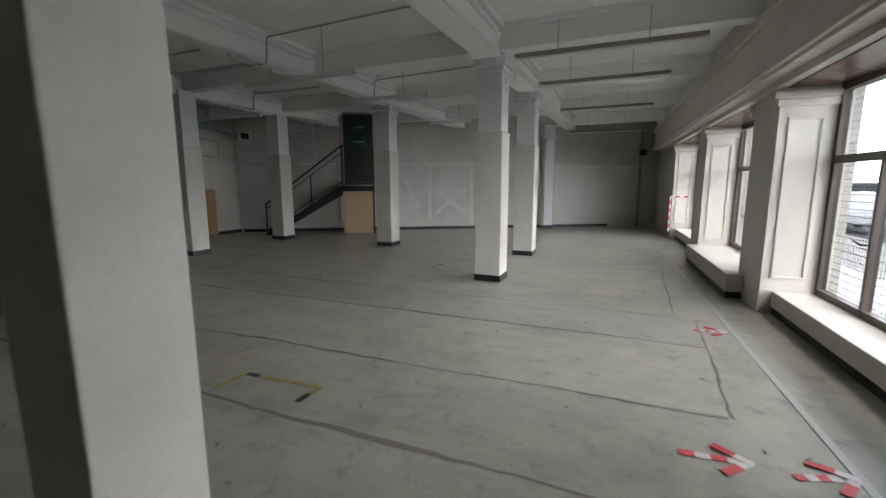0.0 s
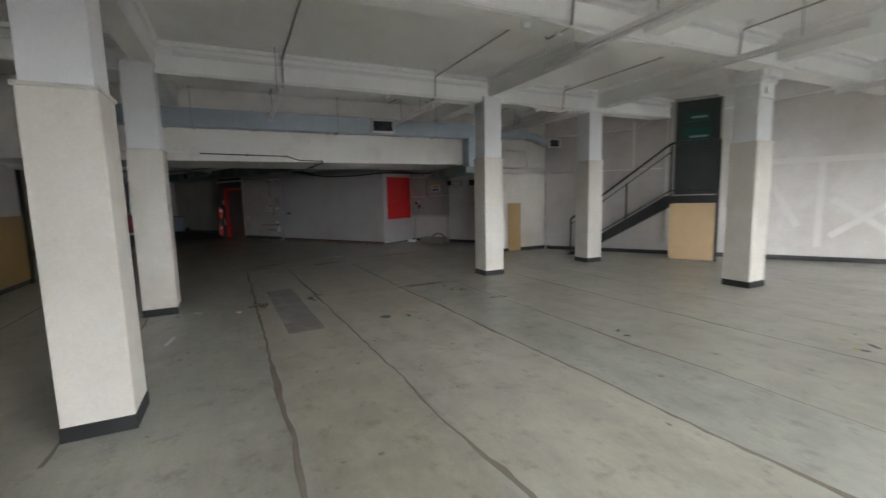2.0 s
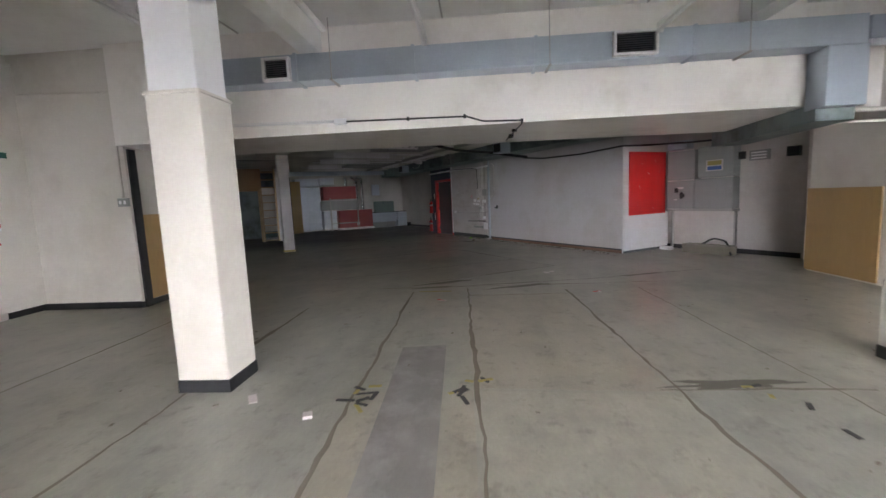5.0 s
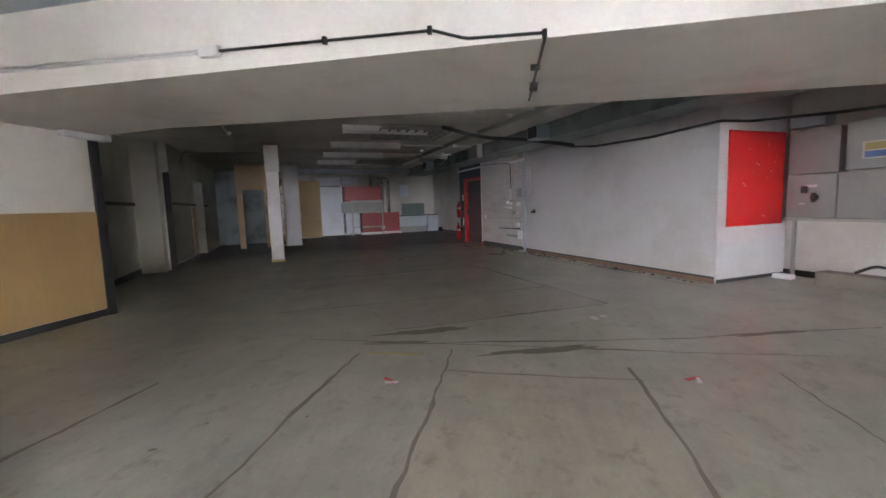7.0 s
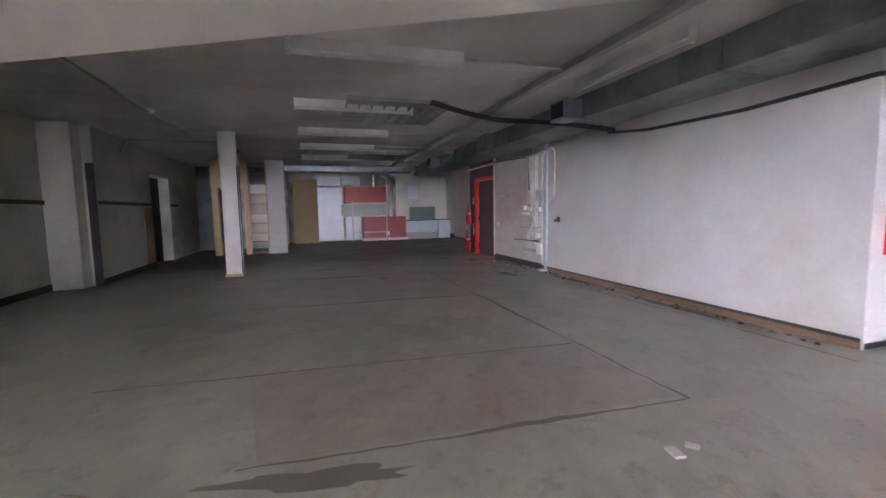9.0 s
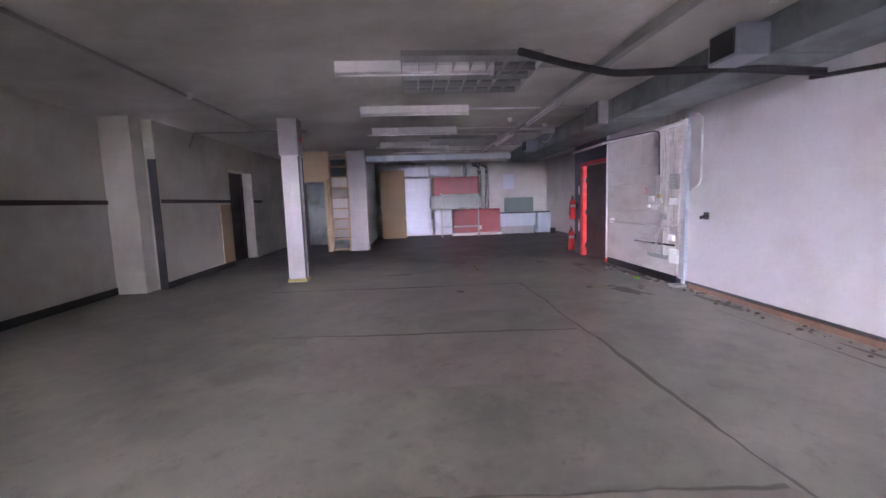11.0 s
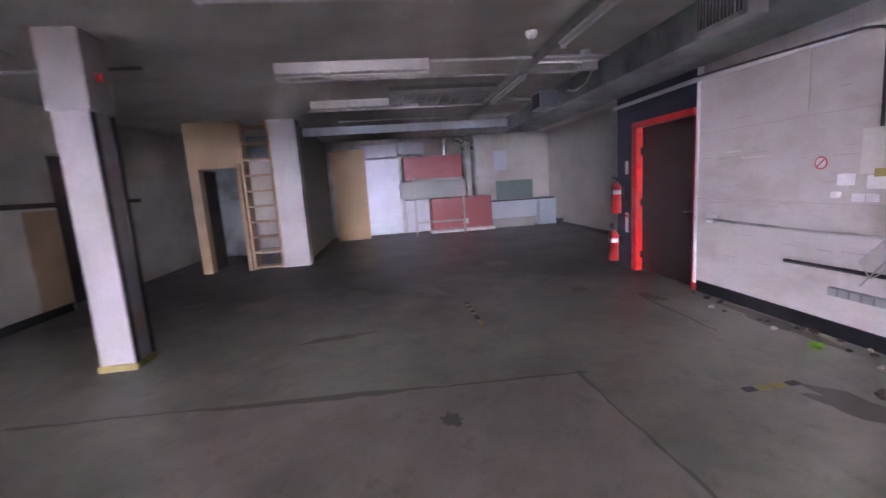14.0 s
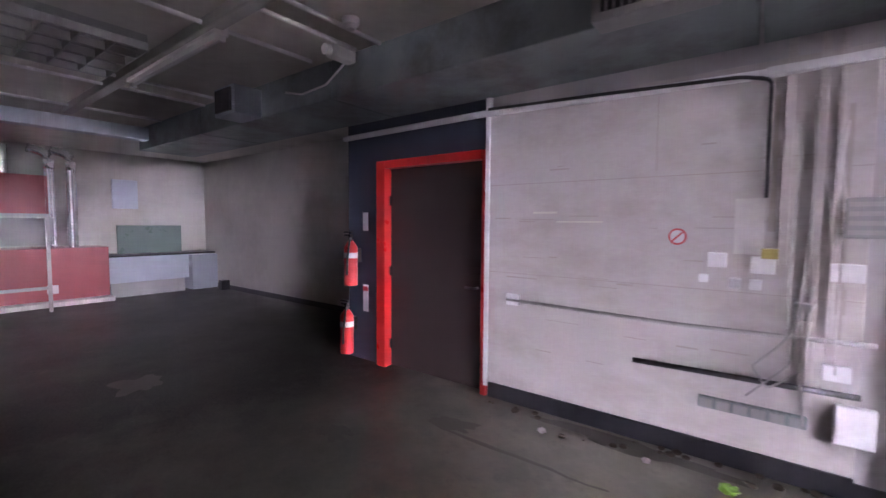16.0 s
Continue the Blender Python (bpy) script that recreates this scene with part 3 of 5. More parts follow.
def grille(y0, y1, z0, z1, x, parent):
    g = Mesh().box(x - 0.05, x + 0.03, y0, y1, z0, z0 + 0.03).box(x - 0.05, x + 0.03, y0, y1, z1 - 0.03, z1).box(x - 0.05, x + 0.03, y0, y0 + 0.03, z0 + 0.03, z1 - 0.03).box(x - 0.05, x + 0.03, y1 - 0.03, y1, z0 + 0.03, z1 - 0.03)
    g.ob("grille_frame", PLASTIC, parent)
    # Added black sheet gives the louvres the dark of an unlit opening.
    Mesh().box(x - 0.048, x - 0.038, y0 + 0.02, y1 - 0.02, z0 + 0.02, z1 - 0.02).ob("grille_dark", BLACK, parent)
    s = Mesh()
    n = 9
    for k in range(n):
        z = z0 + 0.04 + (z1 - z0 - 0.08) * k / (n - 1)
        s.box(x - 0.03, x + 0.01, y0 + 0.03, y1 - 0.03, z - 0.003, z + 0.003)
    s.ob("louvre", IRON, parent)


grille(5.35, 5.86, -0.14, 0.14, 0.2, d)
grille(1.05, 1.4, -0.16, 0.12, 0.2, d)
grille(10.3, 10.7, -0.32, -0.08, 0.12, d)
Mesh().path([(-0.02, 9.55, 0.0), (0.0, 9.9, -0.06), (-0.02, 10.3, -0.2)], 0.12, 14).ob("flexible_hose", STEEL, d)
dl = thing("air_duct", label="dark duct passing under the lintel soffit", category="air duct")
Mesh().prism([(-11.2, 7.78), (-11.2, 8.23), (-13.75, 8.55), (-13.75, 8.05)], 2.14, 2.355).ob("low_run", DUCT, dl)
Mesh().prism([(-13.66, 8.0), (-13.66, 8.6), (-15.6, 7.3), (-15.4, 6.95)], 2.62, 2.9).box(-13.95, -13.66, 8.05, 8.5, 2.15, 2.9).ob("high_run", DUCT, dl)

c = thing("wall_conduit", pose(-11.36, 0, 0), label="black conduit with white end run along the lintel", category="conduit")
Mesh().path([(0, 1.95, 2.5), (0, 3.58, 2.475), (0, 3.8, 2.4), (0.0, 4.3, 2.385), (0.0, 4.3, 2.345), (-1.62, 4.22, 2.345)], 0.011).ob("pipe", CABLE, c)
Mesh().path([(0, -0.05, 2.53), (0, 1.95, 2.5)], 0.012).path([(0, -0.05, 2.56), (0, 1.85, 2.52)], 0.006).ob("white_pipe", PLASTIC, c)
Mesh().box(-0.02, 0.03, 1.82, 1.98, 2.46, 2.54, 0.01).ob("joint_box", PLASTIC, c)
s = Mesh()
for y, z in ((2.81, 2.487), (3.56, 2.476), (4.3, 2.38)):
    s.box(-0.015, 0.018, y - 0.016, y + 0.016, z - 0.025, z + 0.025, 0.004)
for x in (-0.55, -1.05, -1.2):
    s.box(x - 0.03, x + 0.03, 4.22, 4.29, 2.325, 2.36, 0.006)
s.ob("clip", CABLE, c)

# jambs of the opening
Mesh().box(-13.1, -11.66, -1.335, -1.32, 0.1, 1.38, 0.003).ob("wall_board", PLY, label="ochre plywood board fixed to the jamb", category="wall board")
Mesh().box(-11.66, -11.53, -1.335, -1.3, 0.0, 2.33, 0.004).ob("corner_guard", BLACK, label="black corner guard on the wall edge", category="corner guard", group="corner guards")
Mesh().box(-13.2, -13.08, -1.335, -1.3, 0.0, 2.33, 0.004).ob("corner_guard", BLACK, label="black corner guard on the wall edge", category="corner guard", group="corner guards")
sw = thing("light_switch", pose(-11.5, -1.42, 1.57), label="grey metal switch box with conduit above", category="light switch")
Mesh().box(0, 0.045, -0.08, 0.08, -0.06, 0.06, 0.006).ob("box", GREYM, sw)
Mesh().box(0.045, 0.052, -0.05, -0.02, -0.025, 0.025).box(0.045, 0.052, 0.02, 0.05, -0.025, 0.025).ob("rocker", PLASTIC, sw)
Mesh().path([(0.015, 0, 0.06), (0.015, 0, 1.55), (0.015, -1.45, 1.6)], 0.011).ob("conduit", CREAM, sw)
Mesh().box(-11.9, -10.82, -2.95, -2.88, 0.1, 3.6, 0.01).ob("trim_pier", CREAM, kind=S)
n = thing("notice", pose(-10.95, -2.878, 1.25), label="small red and white notices stuck on the pier", category="notice")
Mesh().box(-0.08, 0.08, 0, 0.004, 0.0, 0.12).box(-0.1, 0.06, 0, 0.004, 0.25, 0.5).ob("paper", WHITEP, n)
Mesh().box(-0.08, 0.08, 0.004, 0.007, 0.04, 0.09).box(-0.05, 0.08, 0.0, 0.004, -0.2, -0.17).ob("print", REDT, n)
Mesh().box(-11.25, -11.0, -2.88, -2.875, 2.25, 2.33).ob("exit_sign", SIGNG, label="small green sign on the pier", category="sign")
e = thing("emergency_light", pose(-13.0, -1.25, 2.33), label="white emergency light on the jamb wall", category="emergency light")
Mesh().box(-0.3, 0.3, -0.06, 0.06, -0.04, 0.05, 0.02).ob("body", PLASTIC, e)
Mesh().path([(0.3, -0.05, 0.03), (1.4, -0.06, 0.08)], 0.01).ob("cable", PLASTIC, e)
Mesh().box(-11.55, -11.53, 9.27, 9.68, 0.02, 1.34, 0.003).ob("wall_board", PLY, label="ochre plywood board on the wall", category="wall board")
Mesh().box(-12.85, -11.6, 8.96, 8.985, 0.03, 1.32, 0.003).ob("wall_board", PLY, label="ochre plywood board fixed to the jamb", category="wall board")
p = thing("pipe_run", pose(-11.52, 0, 0), label="pale painted pipes along the wall corner", category="pipes")
Mesh().path([(0, 8.4, 2.3), (0, 10.7, 2.28), (0, 10.7, 2.98)], 0.03).path([(0, 8.4, 2.16), (0, 10.75, 2.14)], 0.02).path([(0, 9.9, 2.3), (0, 9.9, 2.75), (0, 9.2, 2.76)], 0.015).ob("pipe", CREAM, p)

# ---- stair ----
st = thing("staircase", RM, label="black steel stair with tubular rail and landing", category="staircase")
Z1, A0, A1, AE = 1.45, -6.15, -8.48, -9.42
sg = Mesh()
for b in (0.0, 0.84):
    q = [(A0, 0.0), (A0 - 0.28, 0.0), (A1, Z1 - 0.24), (A1, Z1), (A1 + 0.1, Z1)]
    lo = [sg.bm.verts.new((a, b - 0.86, z)) for a, z in q]
    hi = [sg.bm.verts.new((a, b - 0.82, z)) for a, z in q]
    sg.bm.faces.new(lo), sg.bm.faces.new(hi)
    for i in range(5):
        sg.bm.faces.new((lo[i], lo[(i + 1) % 5], hi[(i + 1) % 5], hi[i]))
sg.ob("stringer", IRON, st)
n = 8
for k in range(1, n):
    a, z = A0 - 0.15 + (A1 - A0 + 0.1) * k / n, Z1 * k / n
    Mesh().box(a - 0.14, a + 0.14, -0.82, -0.04, z - 0.03, z, 0.004).ob("tread", IRON, st)
Mesh().box(AE, A1, -0.88, 0.02, Z1 - 0.17, Z1, 0.005).ob("landing", IRON, st)
Mesh().box(AE - 0.0, AE + 0.06, -0.04, 0.02, 0, Z1 + 1.17, 0.004).box(A1 - 0.02, A1 + 0.02, -0.02, 0.02, Z1, Z1 + 1.17, 0.004).box(-7.58, -7.54, -0.01, 0.02, 0.85, 1.78, 0.004).box(A0 - 0.12, A0 - 0.08, -0.01, 0.02, 0.0, 0.95).ob("post", IRON, st)
rl = Mesh().path([(A0 - 0.1, 0, 0.92), (A1, 0, Z1 + 1.17), (AE + 0.03, 0, Z1 + 1.17)], 0.025)
rl.path([(A0 - 0.1, 0, 0.78), (A1, 0, Z1 + 0.98)], 0.014).path([(A0 - 0.1, 0, 0.15), (A1, 0, Z1 + 0.12), (AE + 0.03, 0, Z1 + 0.1)], 0.014)
rl.ob("handrail", IRON, st)
Mesh().box(AE + 0.06, A1, -0.02, 0.0, 0.02, Z1 - 0.18, 0.003).ob("under_panel", PALEPLY, st, label="pale plywood panel closing the space below")
dr = thing("door", RM @ pose(-8.93, -0.9, Z1), label="grey-green door at the stair landing", category="door")
Mesh().box(-0.45, 0.45, 0.0, 0.03, 0.02, 2.2, 0.004).ob("leaf", GREEND, dr)
Mesh().box(-0.36, 0.36, 0.03, 0.08, 1.05, 1.09, 0.01).ob("push_bar", IRON, dr)
Mesh().box(-0.49, -0.45, 0, 0.06, 0, 2.24).box(0.45, 0.49, 0, 0.06, 0, 2.24).box(-0.49, 0.49, 0, 0.06, 2.2, 2.26).ob("frame", CONDUIT, dr)
for z, a in ((3.16, 0.24), (2.72, 0.27)):
    s = thing("exit_sign", RM @ pose(-8.92, -0.86, z), label="green exit sign above the landing door", category="sign", group="exit signs")
    Mesh().box(-a, a, 0, 0.02, 0, 0.2 if z > 3 else 0.29).ob("board", SIGNG, s)
    Mesh().box(-a + 0.05, a - 0.12, 0.02, 0.023, 0.07, 0.12).ob("print", GREYM, s)
Mesh().tube((0, 0, 0), (0, 0.06, 0), 0.05, 14).box(-0.06, 0.06, 0, 0.03, -0.06, 0.06, 0.005).ob("alarm_sounder", RED, m=RM @ pose(-9.72, -0.9, 3.05), label="small red alarm sounder on the wall", category="alarm")
for a, z0, z1 in ((-8.4, 1.4, 3.6), (-8.3, 0.3, 3.65), (-7.55, 2.0, 3.3)):
    Mesh().path([(a, -0.88, z0), (a, -0.88, z1)], 0.022).ob("wall_pipe", CREAM, m=RM, label="pale painted pipe up the wall", category="pipe", group="stair wall pipes")
Mesh().path([(-5.4, -0.88, 2.14), (-8.2, -0.88, 2.12)], 0.012).path([(-5.4, -0.88, 3.1), (-7.6, -0.88, 3.12), (-8.3, -0.8, 3.45)], 0.018).ob("wall_pipe", CREAM, m=RM, label="pale pipes along the stair wall", category="pipe", group="stair wall pipes")

# far wall: pilaster, ghost marks, board, notices
pi = thing("pilaster", RM @ pose(-15.15, -0.9, 0), label="white square pilaster against the far wall", category="pilaster")
Mesh().box(-0.19, 0.19, 0, 0.28, 0.1, 3.4, 0.01).box(-0.23, 0.23, 0, 0.32, 2.95, 3.1, 0.02).ob("shaft", WHITE, pi)
Mesh().box(-0.2, 0.2, 0, 0.29, 0, 0.1).ob("plinth", BLACK, pi)
Mesh().path([(0.14, 0.32, 0.1), (0.14, 0.32, 3.0)], 0.02).ob("pipe", CREAM, pi)
GHOST = mat("pale_filled_plaster", (0.7, 0.68, 0.65), 0.6, col2=(0.58, 0.56, 0.53), scale=3, grain=30, bump=0.15)
g = Mesh()
for a, z, l, r in ((-11.9, 0.93, 1.3, 38), (-11.9, 0.935, 1.3, -38), (-10.5, 1.4, 1.5, 62), (-13.2, 1.4, 1.5, -62), (-9.9, 1.2, 1.3, 70), (-12.0, 2.14, 4.4, 0), (-12.6, 1.2, 1.8, 90), (-11.2, 1.2, 1.8, 90)):
    g.box(-l / 2, l / 2, 0.0, 0.004 + 0.001 * (r % 3), -0.06, 0.06, 0, pose(a, -0.9, z, 0, -r, 0))
g.ob("trim_ghost_marks", GHOST, m=RM, kind=S, label="pale filler bands left by removed fittings")
Mesh().box(-19.0, -15.45, -0.9, -0.885, 0.1, 2.13, 0.003).ob("wall_board", GHOST, m=RM, label="large pale board on the far wall", category="wall board")
q = thing("notice", RM @ pose(-17.9, -0.88, 1.7), label="small white papers on the far wall", category="notice")
Mesh().box(-0.05, 0.18, 0, 0.004, 0.2, 0.42).box(-0.3, -0.1, 0, 0.004, 0.22, 0.4).box(-0.2, 0.0, 0, 0.004, 0.0, 0.15).ob("paper", WHITEP, q)
cp = thing("wall_pipe", RM @ pose(-18.55, -0.78, 0), label="grey pipe with black box in the far corner", category="pipe")
Mesh().path([(0, 0, 0.0), (0, 0, 3.3)], 0.045, 12).ob("pipe", CONDUIT, cp)
Mesh().box(-0.1, 0.1, 0.04, 0.16, 2.45, 2.65, 0.01).ob("box", IRON, cp)

bp = thing("barrier", pose(0.62, 13.2, 0.27), label="red and white striped barrier post with arm", category="barrier")
for k in range(9):
    Mesh().tube((0, 0, k * 0.1), (0, 0, k * 0.1 + 0.1), 0.022, 12).ob("band", REDT if k % 2 else PINKT, bp)
for k in range(4):
    Mesh().tube((0.1 * k, 0, 0.9), (0.1 * k + 0.1, 0, 0.9), 0.02, 12).ob("band", REDT if k % 2 else PINKT, bp)

# ---- floor: seams, patches, tape ----
def seam(p, q, w=0.022, mt=JOINT, h=0.0042):
    """An uneven raised seam from p to q on the floor."""
    p, q = Vector(p), Vector(q)
    L = (q - p).length
    n = max(4, int(L / 0.12))
    bm = bmesh.new()
    d = (q - p) / L
    s = Vector((-d.y, d.x))
    prev = None
    for i in range(n + 1):
        c = p + d * (L * i / n) + s * (0.035 * noise.noise((p.x + i * 0.13, p.y, 0)) + 0.01 * random.uniform(-1, 1))
        ww = 1.4 * w * (0.18 + 1.0 * max(0.0, noise.noise((i * 0.11, p.y * 3, 2))) + 0.45 * abs(noise.noise((i * 0.5, p.y, 7))) + 0.12 * random.random())
        ring = [bm.verts.new((*(c - s * ww), h * 0.85)), bm.verts.new((*(c - s * ww * 0.3), h)), bm.verts.new((*(c + s * ww * 0.4), h * 0.95)), bm.verts.new((*(c + s * ww), h * 0.85))]
        if prev:
            for j in range(3):
                bm.faces.new((prev[j], ring[j], ring[j + 1], prev[j + 1]))
        prev = ring
    me = bpy.data.meshes.new("seam")
    bm.to_mesh(me)
    bm.free()
    me.materials.append(mt)
    o = new("seam", me)
    o.parent = floor
    return o


for y0, y1, x0, x1 in ((1.42, 1.3, -4.9, -11.2), (2.82, 2.66, 0.3, -12.0), (3.9, 3.5, 0.35, -12.2), (5.25, 4.95, 0.4, -11.9), (6.15, 6.0, 0.2, -11.9), (7.5, 7.4, -2.6, -9.2), (-0.2, -0.3, -2, -11.0), (8.6, 8.5, -1, -9), (10.9, 10.9, -1.0, -7.5)):
    seam((x0, y0), (x1, y1), 0.022 if y0 < 6 else 0.012)
for x, y0, y1 in ((0.38, 3.9, 6.1), (0.2, 6.3, 8.8), (-8.6, 4.9, 6.3), (-12.35, 2.0, 6.6), (-11.7, 3.5, 5.0)):
    seam((x, y0), (x + 0.05, y1), 0.016)
for p, q, w in (((-0.13, 5.1), (-0.25, 2.24), 0.02), ((-0.25, 2.24), (6.15, 2.3), 0.02), ((1.28, 6.3), (1.05, 2.3), 0.016), ((3.78, 5.6), (3.6, 2.35), 0.022), ((6.27, 6.45), (6.1, 2.26), 0.03), ((7.8, 0.75), (6.6, 0.78), 0.02), ((4.0, 0.46), (-0.2, 0.38), 0.014), ((-0.45, 5.4), (-1.69, 2.57), 0.02), ((-1.69, 2.57), (-2.23, 0.7), 0.02)):
    a, b = RM @ Vector((*p, 0)), RM @ Vector((*q, 0))
    seam((a.x, a.y), (b.x, b.y), w, OIL, 0.0044)
# resurfaced bays and patches, each a skin on the slab
def skin(name, mt, pts, z, m=None, label=""):
    o = Mesh().prism(pts, z - 0.0008, z).ob(name, mt, m=m, kind=S, label=label)
    return o


skin("floor_patch_strip", PATCH, [(-6.85, 2.99), (-6.88, 3.41), (-9.6, 3.32), (-9.55, 2.9)], 0.003, label="dark grey screed strip in the floor")
skin("floor_bay_one", BAYS[0], [(0.36, 3.93), (0.4, 5.22), (-8.5, 5.02), (-8.6, 3.62)], 0.002)
skin("floor_bay_two", BAYS[2], [(-8.65, 3.6), (-8.55, 4.98), (-11.7, 4.93), (-11.75, 3.55)], 0.002)
skin("floor_bay_three", BAYS[1], [(0.3, 5.28), (0.2, 6.15), (-8.6, 6.05), (-8.55, 5.04)], 0.002)
skin("floor_bay_four", BAYS[2], [(-3.2, 2.88), (-3.2, 3.7), (-8.6, 3.58), (-8.6, 2.7)], 0.002)
skin("floor_bay_five", BAYS[1], [(-4.9, 1.45), (-4.9, 2.74), (-10.8, 2.66), (-10.8, 1.34)], 0.002)
skin("floor_bay_six", BAYS[0], [(0.1, 6.2), (0.05, 7.6), (-0.9, 7.56), (-0.9, 6.18)], 0.002)
skin("floor_bay_rear", WINGBAY, [(-0.2, 2.3), (1.06, 2.28), (1.24, 5.2), (-0.12, 5.0)], 0.0035, RM)
skin("floor_bay_rear_two", WINGBAY, [(2.3, 2.32), (3.62, 2.35), (3.76, 5.2), (2.4, 5.0)], 0.0035, RM)
skin("floor_bay_rear_three", WINGBAY, [(4.5, 2.34), (6.1, 2.3), (6.22, 5.2), (4.6, 4.7)], 0.0035, RM)


def tape(x, y, l, w, rz, mt, z=0.004, name="floor_tape", label="scrap of worn floor tape", m=None):
    return Mesh().box(-l / 2, l / 2, -w / 2, w / 2, 0.0, z).ob(name, mt, m=(m or Matrix()) @ pose(x, y, 0.003, 0, 0, rz), label=label, category="floor tape", group="floor tape")


def hatch(name, pts, w=0.04, pitch=0.1, yellow=0.7):
    """Black and yellow tape along a line of points."""
    o = thing(name, pose(pts[0][0], pts[0][1], 0.004), label="worn black and yellow hazard tape on floor", category="floor tape", group="hazard tape")
    for (ax, ay), (bx, by) in zip(pts, pts[1:]):
        L, an = math.hypot(bx - ax, by - ay), math.degrees(math.atan2(by - ay, bx - ax))
        n = max(1, int(L / pitch))
        for k in range(n):
            t = (k + 0.5) / n
            q = Mesh().box(-pitch * 0.48, pitch * 0.48, -w / 2, w / 2, 0, 0.003)
            q.ob("stripe", YELLOW if random.random() < yellow else BLACK, o).matrix_basis = pose(ax + (bx - ax) * t - pts[0][0], ay + (by - ay) * t - pts[0][1], 0, 0, 0, an + random.uniform(-3, 3))
    return o


hatch("hazard_tape", [(-3.09, 2.86), (-3.07, 3.14), (-2.36, 3.19)], 0.045, 0.12, 0.75)
hatch("hazard_tape", [(-2.36, 3.19), (-2.38, 2.95)], 0.045, 0.12, 0.5)
for x, y, n in ((-8.55, 2.76, 9), (-8.6, 3.55, 9), (-8.04, 5.8, 4), (-8.5, 5.6, 4), (-7.3, 6.1, 3), (-3.6, 7.9, 4), (-5.0, 6.2, 3), (-6.9, 4.6, 2)):
    for k in range(n):
        tape(x + random.uniform(-0.2, 0.2), y + random.uniform(-0.13, 0.13), random.uniform(0.05, 0.14), 0.03, random.uniform(0, 180), BLACK if k % 3 else YELLOW, 0.003 + 0.0005 * k)
tape(-7.25, 1.77, 0.3, 0.04, -10, PINKT)
tape(-8.24, 2.47, 0.07, 0.06, 20, PINKT, 0.02, "scrap", "small white scrap on the floor")
tape(-8.5, 1.95, 0.14, 0.06, 30, PINKT, 0.006, "scrap", "small white scrap on the floor")


def arrow(x, y, rz, s=1.0):
    o = thing("floor_arrow", pose(x, y, 0.003, 0, 0, rz), label="red and white tape arrow on the floor", category="floor marking", group="tape arrows")
    for k in range(4):
        Mesh().box(-0.16 * s + k * 0.08 * s, -0.08 * s + k * 0.08 * s, -0.025, 0.025, 0, 0.003).ob("stripe", PINKT if k % 2 else REDT, o)
    for sg in (-1, 1):
        for k in range(2):
            Mesh().box(-0.06, 0.06, -0.025, 0.025, 0, 0.005 + 0.0012 * k + 0.0006 * (sg + 1)).ob("stripe", REDT if k else PINKT, o).matrix_basis = pose(0.15 - k * 0.07, sg * (0.03 + k * 0.06), 0, 0, 0, -sg * 40)
    return o


arrow(0.18, 3.4, 5)
arrow(0.66, 3.42, 20, 0.7)
arrow(0.47, 5.76, 10, 0.6)
for x, y, r in ((-11.45, 3.13, 50), (-11.73, 5.35, 120)):
    tape(x, y, 0.13, 0.035, r, REDT)
    tape(x + 0.03, y + 0.03, 0.1, 0.03, r + 50, PINKT, 0.005)
tape(-12.02, 3.0, 0.5, 0.03, 88, YELLOW)
tape(-13.34, 4.91, 0.1, 0.06, 20, PINKT, 0.012, "scrap", "small white scrap on the floor")
tape(-13.43, 5.02, 0.07, 0.05, 70, PINKT, 0.01, "scrap", "small white scrap on the floor")
ln = Mesh().prism([(0.98, 1.0), (1.03, 1.0), (0.35, 13.0), (0.3, 13.0)], 0.0, 0.004)
ln.ob("road_line", LINEW, kind=S, label="worn white line painted along the windows")
random.seed(5)
deb = Mesh()
for k in range(150):
    x, y = random.uniform(-11, 0.6), random.uniform(0.5, 11)
    r = random.uniform(0.006, 0.02)
    deb.box(-r, r, -r * 0.5, r * 0.5, 0, 0.005, 0, pose(x, y, 0.0, 0, 0, random.uniform(0, 180)))
tagged(deb.ob("floor_litter", JOINT), "small dark crumbs and scraps on floor", "litter", kind="stuff")

# ---- rear wing ----
rc = thing("column", RM @ pose(7.33, 6.22, 0), label="slim white column with black edge guards", category="column")
Mesh().box(-0.17, 0.17, -0.17, 0.17, 2.3, H2, 0.008).ob("head", PANELW, rc)
Mesh().box(-0.15, 0.15, -0.15, 0.15, 0.06, 2.3, 0.008).ob("shaft", PANELW, rc)
Mesh().box(-0.16, -0.1, -0.162, -0.15, 0.06, 2.28).box(0.1, 0.16, -0.162, -0.15, 0.06, 2.28).ob("edge_guard", BLACK, rc)
Mesh().box(-0.17, 0.17, -0.17, 0.17, 0, 0.06, 0.006).ob("plinth", YELLOW, rc)
Mesh().box(-0.03, 0.03, -0.2, -0.17, 2.55, 2.62).ob("alarm_light", RED, rc)
Mesh().box(7.03, 7.05, 8.44, 8.57, 0, 2.28).ob("corner_guard", BLACK, m=RM, label="black corner guard on the wall edge", category="corner guard", group="corner guards")
Mesh().box(1.9, 6.7, 9.06, 9.1, 1.52, 1.59, 0.005).box(7.1, 9.9, 8.41, 8.45, 1.52, 1.59, 0.005).box(11.4, 12.0, 8.41, 8.45, 1.52, 1.59).ob("wall_rail", DARKWOOD, m=RM, label="dark brown timber bumper rail along the wall", category="wall rail")
BROWNB = mat("dark_brown_board", (0.13, 0.085, 0.055), 0.6, col2=(0.2, 0.13, 0.085), scale=4, grain=40, bump=0.2)
